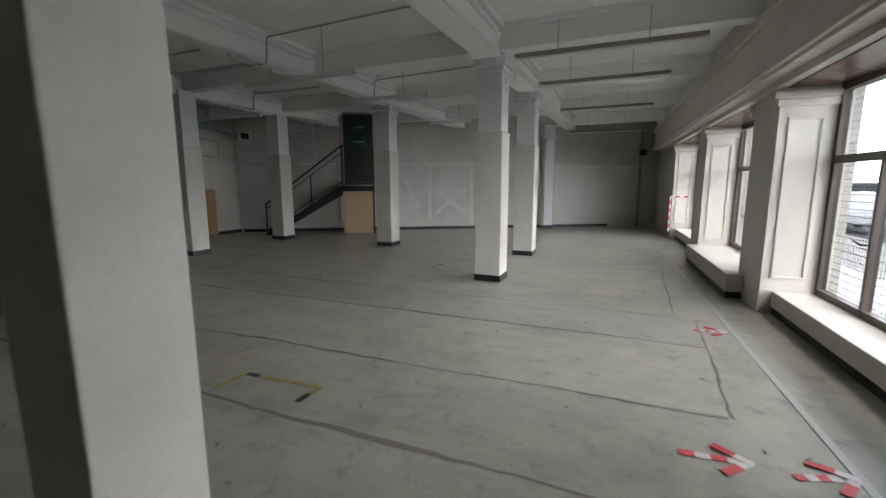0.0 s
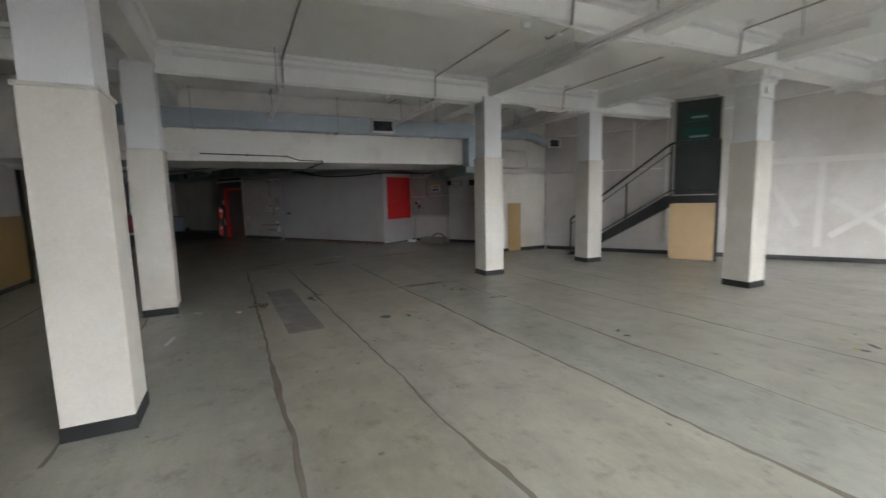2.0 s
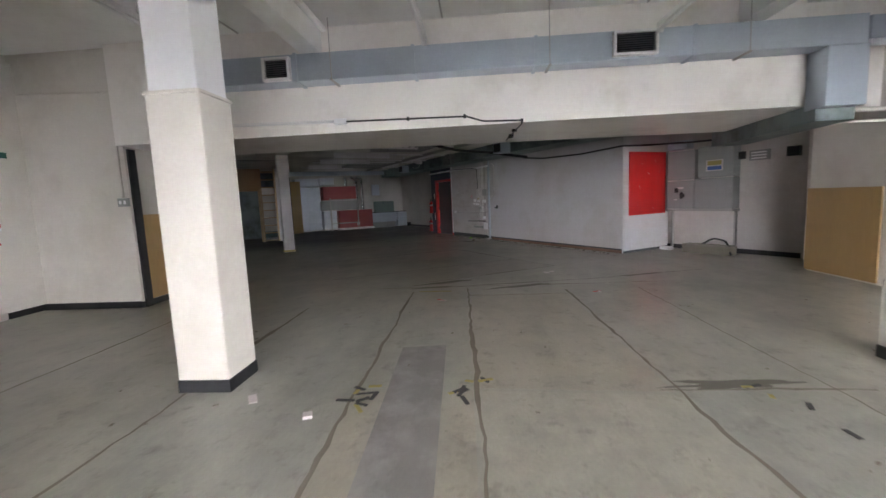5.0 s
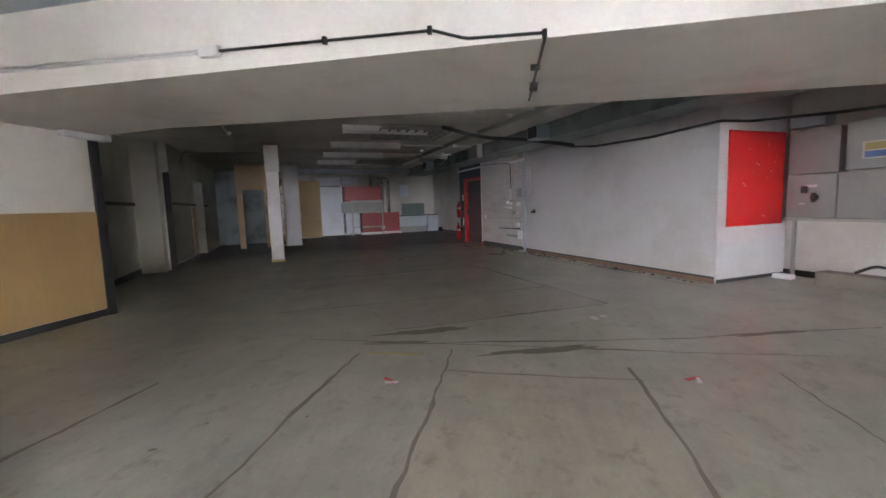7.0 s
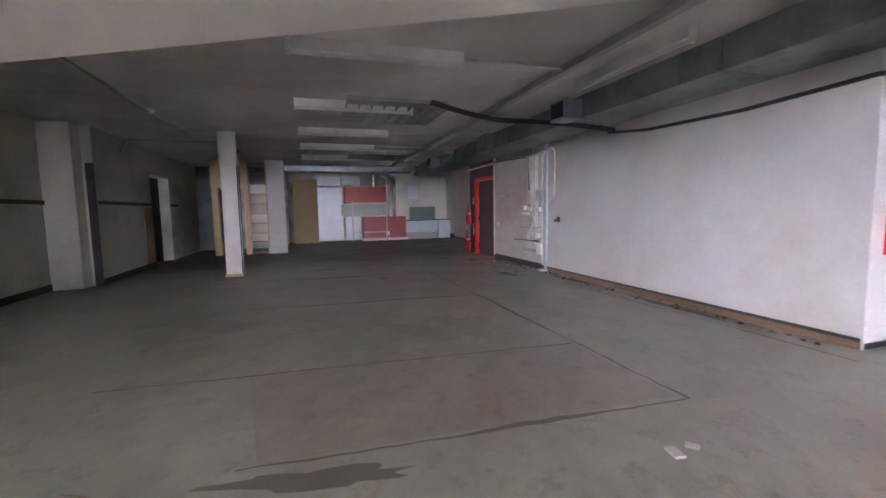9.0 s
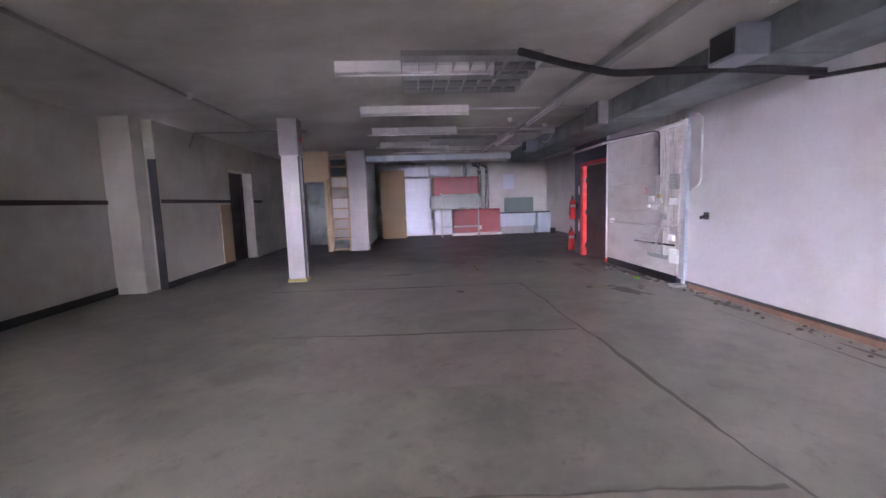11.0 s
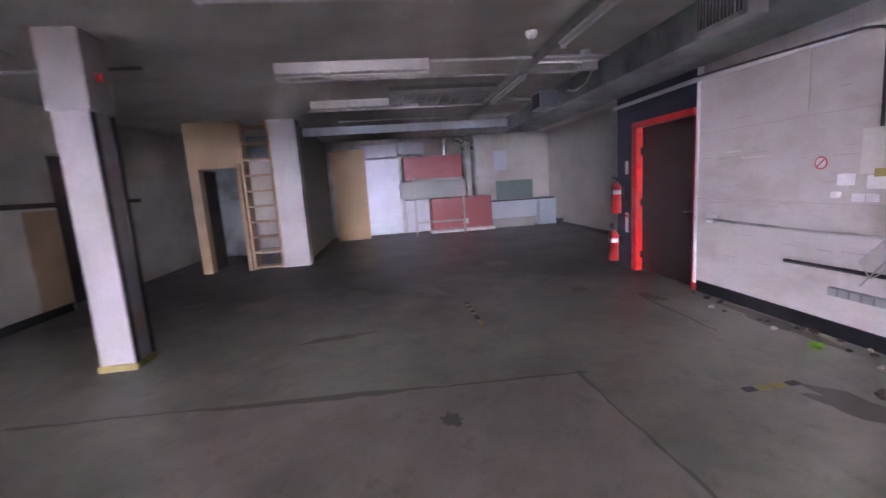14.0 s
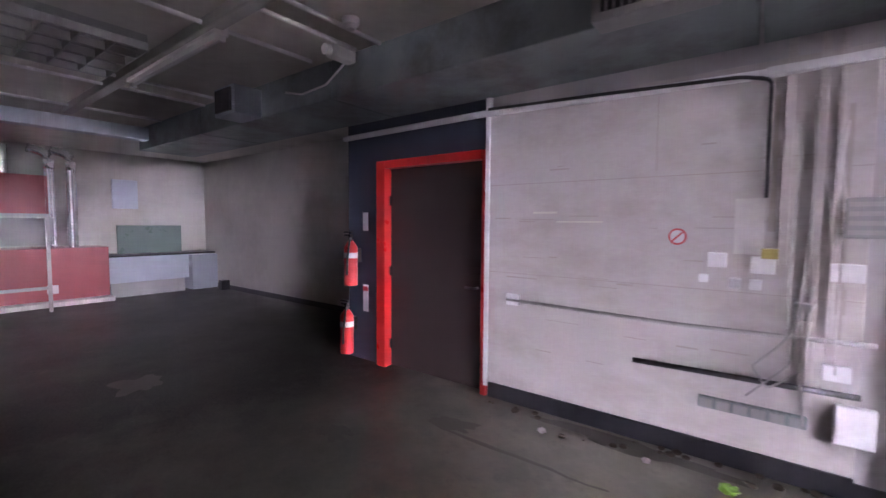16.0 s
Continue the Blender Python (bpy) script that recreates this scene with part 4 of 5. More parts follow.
Mesh().box(3.7, 4.6, 9.082, 9.1, 0.12, 1.38, 0.003).ob("wall_board", BROWNB, m=RM, label="dark brown board low on the wall", category="wall board")
Mesh().box(9.35, 9.92, 8.435, 8.45, 0.12, 1.48, 0.003).ob("wall_board", PALEPLY, m=RM, label="ochre board at the wall end", category="wall board")
dk = thing("door", RM @ pose(10.68, 8.75, 0), label="dark brown door in shadowed recess", category="door")
Mesh().box(-0.72, 0.72, 0, 0.05, 0, 2.3).ob("leaf", MAROON, dk)
Mesh().box(-0.72, -0.64, -0.05, 0, 0, 2.3).box(0.64, 0.72, -0.05, 0, 0, 2.3).ob("frame", MAROON, dk)
df = thing("door_frame", RM @ pose(12.08, 7.02, 0), label="ochre timber door frame with open dark door", category="door frame")
Mesh().box(-0.03, 0.2, -0.47, -0.4, 0, 2.14).box(-0.03, 0.2, 0.3, 0.48, 0, 2.14).box(-0.03, 0.2, -0.4, 0.4, 2.07, 2.14).ob("frame", PALEPLY, df)
Mesh().box(0.2, 0.85, 0.33, 0.37, 0.01, 2.05).ob("leaf", DARKWOOD, df)
# open ladder shelf beside the pier
sh = thing("shelf", RM @ pose(12.12, 6.23, 0), label="tall narrow ochre timber shelf rack", category="shelf")
Mesh().box(-0.03, 0.3, -0.3, -0.25, 0, H2 - 0.01).box(-0.03, 0.3, 0.25, 0.3, 0, H2 - 0.01).ob("upright", PALEPLY, sh)
for k in range(10):
    z = 0.02 + k * 0.31
    Mesh().box(-0.02, 0.3, -0.25, 0.25, z, z + 0.035).ob("board", PALEPLY, sh)
Mesh().box(0.3, 0.31, -0.28, 0.28, 0.4, 2.2).ob("back", CREAM, sh)

for u in (1.92, 4.2, 6.42, 8.42, 10.6):
    batten(-0.88, 0.88, 0, 0, 0, TUBE, RM @ pose(u, 3.95, 2.85, 0, 0, 90), "rear lamp battens", "twin fluorescent batten fixed to concrete ceiling")
for u, b in ((0.7, 1.3), (5.9, 1.75), (9.0, 1.75)):
    batten(0, 1.75, 0, 2.85, 0, TUBE, RM @ pose(u, b, 0, 0, 0, 0), "rear lamp battens", "twin fluorescent batten fixed to concrete ceiling")


def louvre(u, b, w=1.3, l=1.5):
    o = thing("louvre_light", RM @ pose(u, b, 2.83), label="dark recessed louvre light in the ceiling", category="ceiling lamp", group="louvre lights")
    Mesh().box(-w / 2, w / 2, -l / 2, l / 2, 0.06, 0.12).ob("reflector", BRIGHT, o)
    s = Mesh()
    for k in range(9):
        y = -l / 2 + l * k / 8
        s.box(-w / 2, w / 2, y - 0.004, y + 0.004, 0, 0.06)
    for k in range(5):
        x = -w / 2 + w * k / 4
        s.box(x - 0.012, x + 0.012, -l / 2, l / 2, 0.002, 0.058)
    s.ob("blade", GREYM, o)


louvre(4.5, 3.35)
louvre(10.25, 2.75, 1.0, 1.6)
tr = Mesh().box(-0.5, 12.9, 1.74, 1.84, 2.86, 2.945, 0.012)
tr.ob("cable_trunking", CONDUIT, m=RM, label="long grey cable trunking under the ceiling", category="cable trunking")
for u, b0, b1 in ((2.0, 1.72, 3.05), (4.35, 1.72, 3.05), (6.5, 0.9, 3.05), (8.36, 0.86, 3.05), (8.6, 0.9, 1.74), (9.1, 0.95, 5.0), (10.9, 0.95, 3.05), (11.3, 0.86, 5.0), (12.6, 0.86, 4.6)):
    Mesh().path([(u, b0, 2.91), (u, b1, 2.91)], 0.016).ob("conduit", PLASTIC, m=RM, label="thin pale conduit across the concrete ceiling", category="conduit", group="rear conduits")
Mesh().path([(1.5, 7.0, 2.91), (5.4, 7.0, 2.91), (7.7, 6.95, 2.91)], 0.02).path([(8.15, 8.4, 2.6), (8.15, 8.3, 2.88), (8.15, 6.1, 2.88)], 0.018).ob("conduit", CONDUIT, m=RM, label="dusty conduit along the concrete ceiling", category="conduit", group="rear conduits")
for u, b in ((5.4, 6.98), (7.6, 2.1), (8.3, 1.2), (2.6, 2.0)):
    detector(u, b, 2.95, RM)
Mesh().path([(3.7, 2.9, 2.88), (3.9, 2.3, 2.8), (4.1, 1.7, 2.76), (3.7, 1.0, 2.68), (3.4, 0.8, 2.6), (3.2, 0.1, 2.5)], 0.04, 10).ob("cable", CABLE, m=RM, label="thick black cable sagging from the ceiling light", category="cable")

du = thing("air_duct", RM, label="dark grey-green air duct along the cold room", category="air duct")
for a, b in ((-2.5, 0.8), (0.82, 3.0), (3.02, 6.0), (6.02, 9.0), (9.02, 11.5), (11.52, 13.6)):
    Mesh().box(a, b, 0.02, 0.82, 2.61, 2.94, 0.01).ob("section", DUCT, du)
# Outlets are solid; dark plates on their faces paint in the shaded mouths.
for a in (3.0, 10.1):
    Mesh().box(a, a + 0.4, 0.83, 1.12, 2.6, 2.88, 0.01).ob("outlet", STEEL, du)
    Mesh().box(a + 0.05, a + 0.35, 1.12, 1.14, 2.63, 2.85).ob("opening", IRON, du)
Mesh().box(6.15, 6.7, 0.83, 1.0, 2.56, 2.93, 0.01).ob("outlet", GREYM, du)
Mesh().box(6.2, 6.65, 1.0, 1.005, 2.6, 2.9).ob("opening", BLACK, du)
for k in range(12):
    Mesh().box(6.21 + k * 0.037, 6.217 + k * 0.037, 1.005, 1.02, 2.6, 2.9).ob("slat", GREYM, du)
Mesh().box(13.2, 13.4, 0.8, 5.5, 2.72, 2.9, 0.008).ob("cable_tray", STEEL, m=RM, label="pale blue-grey steel tray across the ceiling", category="cable tray")

em = thing("emergency_light", RM @ pose(8.66, 0.9, 2.86), label="small white emergency light on the duct edge", category="emergency light", group="emergency lights")
Mesh().box(-0.05, 0.05, -0.02, 0.2, -0.05, 0.04, 0.015).ob("body", PLASTIC, em)
Mesh().tube((0, 0.2, -0.005), (0, 0.25, -0.01), 0.04, 14).ob("lens", PLASTIC, em)
Mesh().path([(0.05, 0.0, -0.02), (0.35, -0.03, -0.14), (0.7, -0.03, -0.16), (0.95, -0.03, -0.1)], 0.009).ob("cable", PLASTIC, em)

# cold room: red board, panels, cables
rb = thing("notice_board", RM @ pose(-0.004, -0.83, 0), label="bright red notice board with paper scraps", category="notice board")
Mesh().box(-0.02, 0, -0.63, 0.63, 0.85, 2.28, 0.003).ob("board", REDB, rb)
sc = Mesh()
random.seed(3)
for k in range(14):
    y, z, r = random.uniform(-0.45, 0.45), random.uniform(0.95, 2.1), random.uniform(0.005, 0.013)
    sc.box(-0.023, -0.02, y - r, y + r, z - r * 0.6, z + r * 0.6)
sc.ob("scrap", PINKT, rb)
Mesh().box(-0.02, 0.0, -0.01, 0.01, 0, H2).box(-0.012, 0.012, 0.0, 0.012, 0.1, 2.6).ob("trim_corner", PANELW, m=RM, kind=S)
Mesh().path([(-1.7, -1.2, 2.36), (-0.9, -1.0, 2.38), (-0.04, -0.6, 2.42), (-0.04, 0.04, 2.4), (1.2, 0.04, 2.36), (2.6, 0.04, 2.4), (3.4, 0.05, 2.5)], 0.022).ob("cable", CABLE, m=RM, label="black cable draped along the white wall", category="cable")

SL = mat("sliding_door_panel", (0.56, 0.535, 0.525), 0.45, col2=(0.5, 0.475, 0.455), scale=1.3, grain=20, bump=0.06, stain=(0.36, 0.32, 0.27), stain_scale=1.6, stain_from=0.56, stain_to=0.85, stretch=(1, 1, 2.2))
sd = thing("cold_room_door", RM, label="white scuffed cold room panel door", category="panel door")
Mesh().box(5.5, 7.88, 0.0, 0.035, 0.14, 2.5, 0.006).ob("panel", SL, sd)
Mesh().box(7.86, 7.9, 0.0, 0.05, 0.1, 2.62).ob("edge", PLASTIC, sd)
Mesh().box(5.5, 7.86, 0.014, 0.03, 0.0, 0.13).ob("kick_plate", BLACK, sd)
Mesh().path([(9.75, 0.05, 2.47), (7.9, 0.05, 2.48), (5.97, 0.06, 2.42), (5.3, 0.06, 2.44)], 0.028).ob("pipe", PLASTIC, m=RM, label="white pipe run above the red door", category="pipe")
Mesh().path([(7.85, 0.09, 2.5), (6.9, 0.09, 2.46), (6.1, 0.09, 2.42), (5.95, 0.09, 2.38), (5.95, 0.07, 1.7)], 0.012).ob("cable", CABLE, m=RM, label="black cable along the cold room door", category="cable")
tk = thing("cable_trunking", RM, label="white vertical trunking with sockets and switches", category="cable trunking")
Mesh().box(5.84, 5.88, 0.036, 0.06, 1.3, 2.6, 0.006).box(5.7, 5.735, 0.036, 0.07, 0.5, 2.6, 0.006).box(5.63, 5.65, 0.036, 0.06, 0.9, 2.6, 0.004).ob("channel", SL, tk)
s = Mesh()
for a, z, w, h in ((5.95, 1.3, 0.12, 0.1), (6.18, 1.32, 0.1, 0.09), (6.08, 1.18, 0.06, 0.06), (5.98, 1.18, 0.06, 0.06), (6.25, 1.2, 0.05, 0.05), (5.58, 1.28, 0.14, 0.1), (5.6, 0.72, 0.12, 0.09)):
    s.box(a - w / 2, a + w / 2, 0.036, 0.085, z - h / 2, z + h / 2, 0.006)
s.ob("switch", PLASTIC, tk)
Mesh().box(5.88, 5.96, 0.04, 0.09, 1.34, 1.4).ob("label", YELLOW, tk)
Mesh().box(5.95, 6.1, 0.036, 0.04, 1.36, 1.7).ob("sheet", GHOST, tk)
Mesh().box(5.72, 5.8, 0.05, 0.12, 1.0, 1.1, 0.01).ob("plug", GREYM, tk)
Mesh().path([(5.76, 0.1, 1.25), (5.78, 0.12, 1.05), (5.8, 0.12, 0.75), (5.9, 0.1, 0.62), (6.0, 0.08, 0.5)], 0.006).path([(5.72, 0.1, 1.2), (5.74, 0.13, 0.9), (5.76, 0.12, 0.6)], 0.006).ob("lead", CONDUIT, tk)
hp = thing("wall_pipe", RM, label="thin grey pipe along the cold room door", category="pipe", group="door pipes")
Mesh().path([(7.66, 0.07, 0.9), (6.4, 0.07, 0.88), (5.45, 0.07, 0.9)], 0.014).ob("pipe", CONDUIT, hp)
Mesh().box(7.55, 7.66, 0.036, 0.08, 0.86, 0.95).ob("end_bracket", PLASTIC, hp)
Mesh().path([(6.65, 0.08, 0.59), (5.5, 0.08, 0.61)], 0.018).ob("wall_pipe", IRON, m=RM, label="black iron pipe low on the door", category="pipe", group="door pipes")
so = thing("socket_strip", RM @ pose(5.98, 0.036, 0.4), label="row of grey twin sockets on the wall", category="sockets")
Mesh().box(-0.27, 0.27, 0, 0.04, -0.035, 0.035, 0.005).ob("box", DUCT, so)
for k in range(6):
    a = -0.225 + k * 0.09
    Mesh().box(a - 0.035, a + 0.035, 0.04, 0.05, -0.028, 0.028, 0.004).ob("socket", GREYM, so)
Mesh().box(5.43, 5.6, 0.036, 0.09, 0.33, 0.55, 0.01).ob("junction_box", PLASTIC, m=RM, label="white square junction box low on wall", category="junction box")
mb = thing("meter", RM @ pose(5.52, 0.04, 1.58), label="dark grey electric meter box", category="meter")
Mesh().box(-0.09, 0.09, 0, 0.07, -0.11, 0.11, 0.008).ob("case", GREYM, mb)
for k in range(4):
    Mesh().box(-0.075, 0.075, 0.07, 0.074, -0.09 + k * 0.05, -0.065 + k * 0.05).ob("slot", CONDUIT, mb)
rs = thing("round_sign", RM @ pose(6.41, 0.036, 1.46), label="faded round red and white prohibition sign", category="sign")
Mesh().tube((0, 0, 0), (0, 0.003, 0), 0.055, 24).ob("ring", REDT, rs)
Mesh().tube((0, 0.003, 0), (0, 0.005, 0), 0.043, 24).ob("face", PINKT, rs)
Mesh().box(-0.042, 0.042, 0.005, 0.0065, -0.006, 0.006, 0, pose(0, 0, 0, 0, 45, 0)).ob("bar", REDT, rs)
Mesh().box(7.25, 7.45, 0.036, 0.04, 1.62, 1.635).box(6.9, 7.25, 0.036, 0.039, 1.55, 1.56).ob("scratch_strip", DIRTYW, m=RM, label="dark scuff strip on white panel", category="strip")
bt = thing("steel_upright", RM, label="blue-grey steel upright at the panel joint", category="upright")
Mesh().box(5.3, 5.36, 0.0, 0.045, 0.0, 2.62, 0.004).ob("channel", STEEL, bt)
Mesh().box(5.26, 5.42, 0.0, 0.2, 0.005, 0.045, 0.01).ob("foot", CONDUIT, bt)
Mesh().path([(5.42, 0.06, 1.3), (5.36, 0.09, 1.7), (5.39, 0.07, 2.2), (5.3, 0.06, 2.6)], 0.008).path([(5.1, 0.05, 2.5), (4.98, 0.05, 2.42), (4.98, 0.05, 1.55), (5.2, 0.05, 1.42)], 0.014).ob("pipe", SL, bt)
lt = thing("door_latch", RM @ pose(4.9, 0.0, 1.08), label="dark cable stub hole in the white wall", category="cable stub")
Mesh().tube((0, 0, 0), (-0.02, 0.1, -0.02), 0.025, 10).box(-0.05, 0.05, 0, 0.01, -0.05, 0.05).ob("stub", IRON, lt)
for u, b, mt_, r, lb in ((6.05, 0.36, LIME, 0.045, "crumpled lime green plastic scrap"), (7.2, 0.35, PINKT, 0.03, "crumpled white paper scrap"), (6.5, 0.3, PINKT, 0.025, "crumpled white paper scrap"), (5.3, 0.7, JOINT, 0.05, "small heap of dark debris"), (5.6, 0.3, JOINT, 0.05, "small heap of dark debris")):
    o = Mesh().ball((0, 0, 0), r, 0.6)
    for v in o.bm.verts:
        v.co *= 0.7 + 0.6 * random.random()
    o.ob("litter", mt_, m=RM @ pose(u, b, r * 0.55), label=lb, category="litter", group="floor litter")
DRUST = mat("rusty_base_strip", (0.24, 0.13, 0.07), 0.8, col2=(0.12, 0.07, 0.045), scale=4, grain=40, bump=0.3)
Mesh().box(0.0, 5.2, 0.014, 0.03, 0, 0.07).ob("baseboard_rust", DRUST, m=RM, kind=S)

lw = thing("loose_cables", RM @ pose(5.8, 0.07, 0), label="loose grey cables hanging beside the trunking", category="cable")
random.seed(21)
for k in range(4):
    a = random.uniform(-0.2, 0.2)
    z0, z1 = random.uniform(1.9, 2.5), random.uniform(0.35, 1.1)
    pts = [(a + 0.05 * noise.noise((k * 3.1, n * 0.7, 0)), 0.02 + 0.03 * random.random(), z0 + (z1 - z0) * n / 6) for n in range(7)]
    Mesh().path(pts, random.choice((0.003, 0.004, 0.006)), 6).ob("cable", random.choice((SL, CONDUIT, CONDUIT)), lw)
Mesh().path([(-0.1, 0.03, 1.1), (0.05, 0.06, 0.85), (0.18, 0.06, 0.7), (0.1, 0.05, 0.58), (-0.04, 0.05, 0.7), (-0.08, 0.04, 1.0)], 0.006, 6).ob("cable", CONDUIT, lw)
Mesh().box(-0.5, 0.18, 0.0, 0.03, 2.4, 2.45, 0.006).ob("top_channel", PLASTIC, lw)
SCUFF = mat("brown_scuff_mark", (0.36, 0.32, 0.28), 0.7, col2=(0.44, 0.4, 0.37), scale=9, grain=40, bump=0.05)
for k in range(26):
    a, z, l, h = random.uniform(5.75, 7.75), random.choice((1.95, 1.62, 1.55, 1.1, 1.3, 0.5, 0.75, 2.1)) + random.uniform(-0.05, 0.05), random.uniform(0.03, 0.28), random.uniform(0.002, 0.006)
    Mesh().box(a - l / 2, a + l / 2, 0.035, 0.0362, z - h, z + h, 0, None).ob("scuff", SCUFF, sd)
for a, z0, z1 in ((7.62, 0.2, 0.8), (7.1, 0.18, 0.62), (6.85, 0.2, 0.9), (5.6, 0.9, 2.2), (5.92, 1.5, 2.3), (5.56, 0.2, 0.5)):
    q = Mesh()
    n = 9
    for i in range(n):
        w = 0.012 + 0.02 * abs(noise.noise((a * 5, i * 0.6, 1)))
        z = z0 + (z1 - z0) * i / n
        q.box(a - w, a + w * 0.8, 0.035, 0.0358, z, z + (z1 - z0) / n)
    q.ob("streak", SL if z1 < 1 else SCUFF, sd)
gf = Mesh()
for k in range(90):
    u, r = random.uniform(0.2, 7.8), random.uniform(0.008, 0.035)
    gf.ball(RM @ Vector((u, 0.05 + abs(random.gauss(0, 0.12)), r * 0.2)), r, 0.5)
tagged(gf.ob("wall_foot_dirt", GRIME), "crumbs of dark dirt along the wall foot", "dirt", kind="stuff")

# red door
rd = thing("door", RM @ pose(8.56, 0, 0), label="dark brown door in a bright red frame", category="door")
Mesh().box(0.56, 0.68, -0.1, 0.06, 0, 2.18, 0.005).box(-0.68, -0.62, -0.1, 0.04, 0, 2.18, 0.005).box(-0.62, 0.56, -0.1, 0.06, 2.1, 2.18, 0.005).ob("frame", RED, rd)
Mesh().box(-0.62, 0.56, -0.09, -0.04, 0.01, 2.1, 0.003).ob("leaf", MAROON, rd)
for z in (0.2, 0.98, 1.72):
    Mesh().box(0.54, 0.57, -0.04, 0.0, z, z + 0.1).ob("hinge", BRIGHT, rd)
Mesh().path([(-0.54, -0.04, 0.95), (-0.54, 0.02, 0.95), (-0.44, 0.02, 0.95)], 0.012).ob("handle", IRON, rd)


def extinguisher(u, b, z):
    o = thing("fire_extinguisher", RM @ pose(u, b, z), label="red fire extinguisher with white label on navy wall", category="fire extinguisher", group="fire extinguishers")
    Mesh().tube((0, 0, 0), (0, 0, 0.42), 0.075, 22).tube((0, 0, 0.42), (0, 0, 0.49), 0.075, 22, 0.03).ob("cylinder", RED, o)
    Mesh().tube((0, 0, 0.49), (0, 0, 0.54), 0.025, 12).box(-0.02, 0.09, -0.015, 0.015, 0.54, 0.56, 0.004).box(-0.02, 0.1, -0.012, 0.012, 0.575, 0.59, 0.004).ob("valve", IRON, o)
    Mesh().path([(-0.02, 0.02, 0.52), (-0.06, 0.07, 0.48), (-0.05, 0.09, 0.3), (-0.04, 0.09, 0.12)], 0.012).ob("hose", CABLE, o)
    Mesh().tube((0, 0, 0.3), (0, 0, 0.36), 0.0765, 22).ob("label_band", PINKT, o)
    Mesh().box(-0.05, 0.05, -0.11, -0.06, 0.25, 0.4).ob("bracket", IRON, o)
    return o


extinguisher(9.58, 0.12, 0.85)
extinguisher(9.64, 0.13, 0.08)
sg = thing("sign", RM @ pose(9.47, 0.0, 0), label="small white instruction signs on navy wall", category="sign")
Mesh().box(-0.04, 0.04, 0, 0.005, 1.45, 1.65).box(-0.04, 0.04, 0, 0.005, 0.55, 0.85).ob("plate", WHITEP, sg)
Mesh().box(-0.04, 0.04, 0.005, 0.008, 0.78, 0.83).ob("band", REDT, sg)

# switch cabinets
sc = thing("switch_cabinet", RM @ pose(-0.85, -1.45, 0), label="grey steel switch cabinets on a wall frame", category="switch cabinet")
Mesh().box(-0.75, -0.02, -0.14, 0.12, 1.62, 2.28, 0.006).box(0.06, 0.7, -0.14, 0.1, 1.6, 2.25, 0.006).box(-0.75, 0.05, -0.14, 0.12, 0.95, 1.6, 0.006).box(0.06, 0.7, -0.14, 0.12, 0.95, 1.58, 0.006).ob("body", GREYM, sc)
Mesh().box(-0.77, 0.72, -0.14, 0.13, 0.9, 0.94).box(-0.74, -0.7, -0.1, -0.05, 0, 0.9).box(0.66, 0.7, -0.1, -0.05, 0, 0.9).ob("frame", CONDUIT, sc)
Mesh().box(-0.55, -0.2, 0.12, 0.125, 1.75, 1.98).ob("label_plate", PINKT, sc)
Mesh().box(-0.52, -0.23, 0.125, 0.128, 1.77, 1.85).ob("blue_print", BLUEL, sc)
Mesh().box(-0.52, -0.23, 0.125, 0.128, 1.87, 1.96).ob("yellow_print", YELLOW, sc)
Mesh().tube((0.32, 0.12, 1.25), (0.32, 0.15, 1.25), 0.05, 14).box(0.42, 0.5, 0.12, 0.14, 1.32, 1.42).box(0.3, 0.34, 0.14, 0.18, 1.18, 1.32).ob("knob", IRON, sc)
Mesh().box(0.3, 0.45, 0.12, 0.125, 1.4, 1.44).box(0.45, 0.52, 0.12, 0.125, 1.15, 1.17).ob("tag", PINKT, sc)
Mesh().box(0.25, 0.72, -0.14, 0.1, 2.3, 2.48, 0.006).ob("top_box", STEEL, sc)
vt = thing("fuse_box", RM @ pose(-1.95, -1.58, 2.0), label="grey slotted fuse box with black boxes", category="fuse box")
Mesh().box(-0.2, 0.15, 0, 0.08, -0.1, 0.1, 0.006).ob("case", GREYM, vt)
for k in range(3):
    Mesh().box(-0.16, 0.11, 0.08, 0.085, -0.07 + k * 0.055, -0.045 + k * 0.055).ob("slot", PLASTIC, vt)
Mesh().box(-0.7, -0.5, 0, 0.1, -0.08, 0.1).box(0.25, 0.36, 0, 0.08, -0.05, 0.1).ob("black_box", IRON, vt)
cb = thing("cable_heap", RM @ pose(-1.2, -1.15, 0), label="dusty trough with coiled black cable", category="cable trough")
Mesh().box(-0.55, 0.45, -0.14, 0.14, 0, 0.2, 0.02).ob("trough", JOINT, cb)
Mesh().path([(-0.45, 0, 0.2), (-0.4, 0.02, 0.3), (-0.15, 0, 0.34), (0.05, 0.02, 0.22)], 0.02).path([(-0.5, 0.05, 0.2), (-0.52, 0.1, 0.1), (-0.6, 0.15, 0.03)], 0.02).ob("cable", CABLE, cb)
Mesh().box(-0.35, -0.1, 0.0 - 1.3, -1.15, 0.0, 0.07, 0.01).ob("box", PLASTIC, m=RM, label="small white box on the floor", category="box")

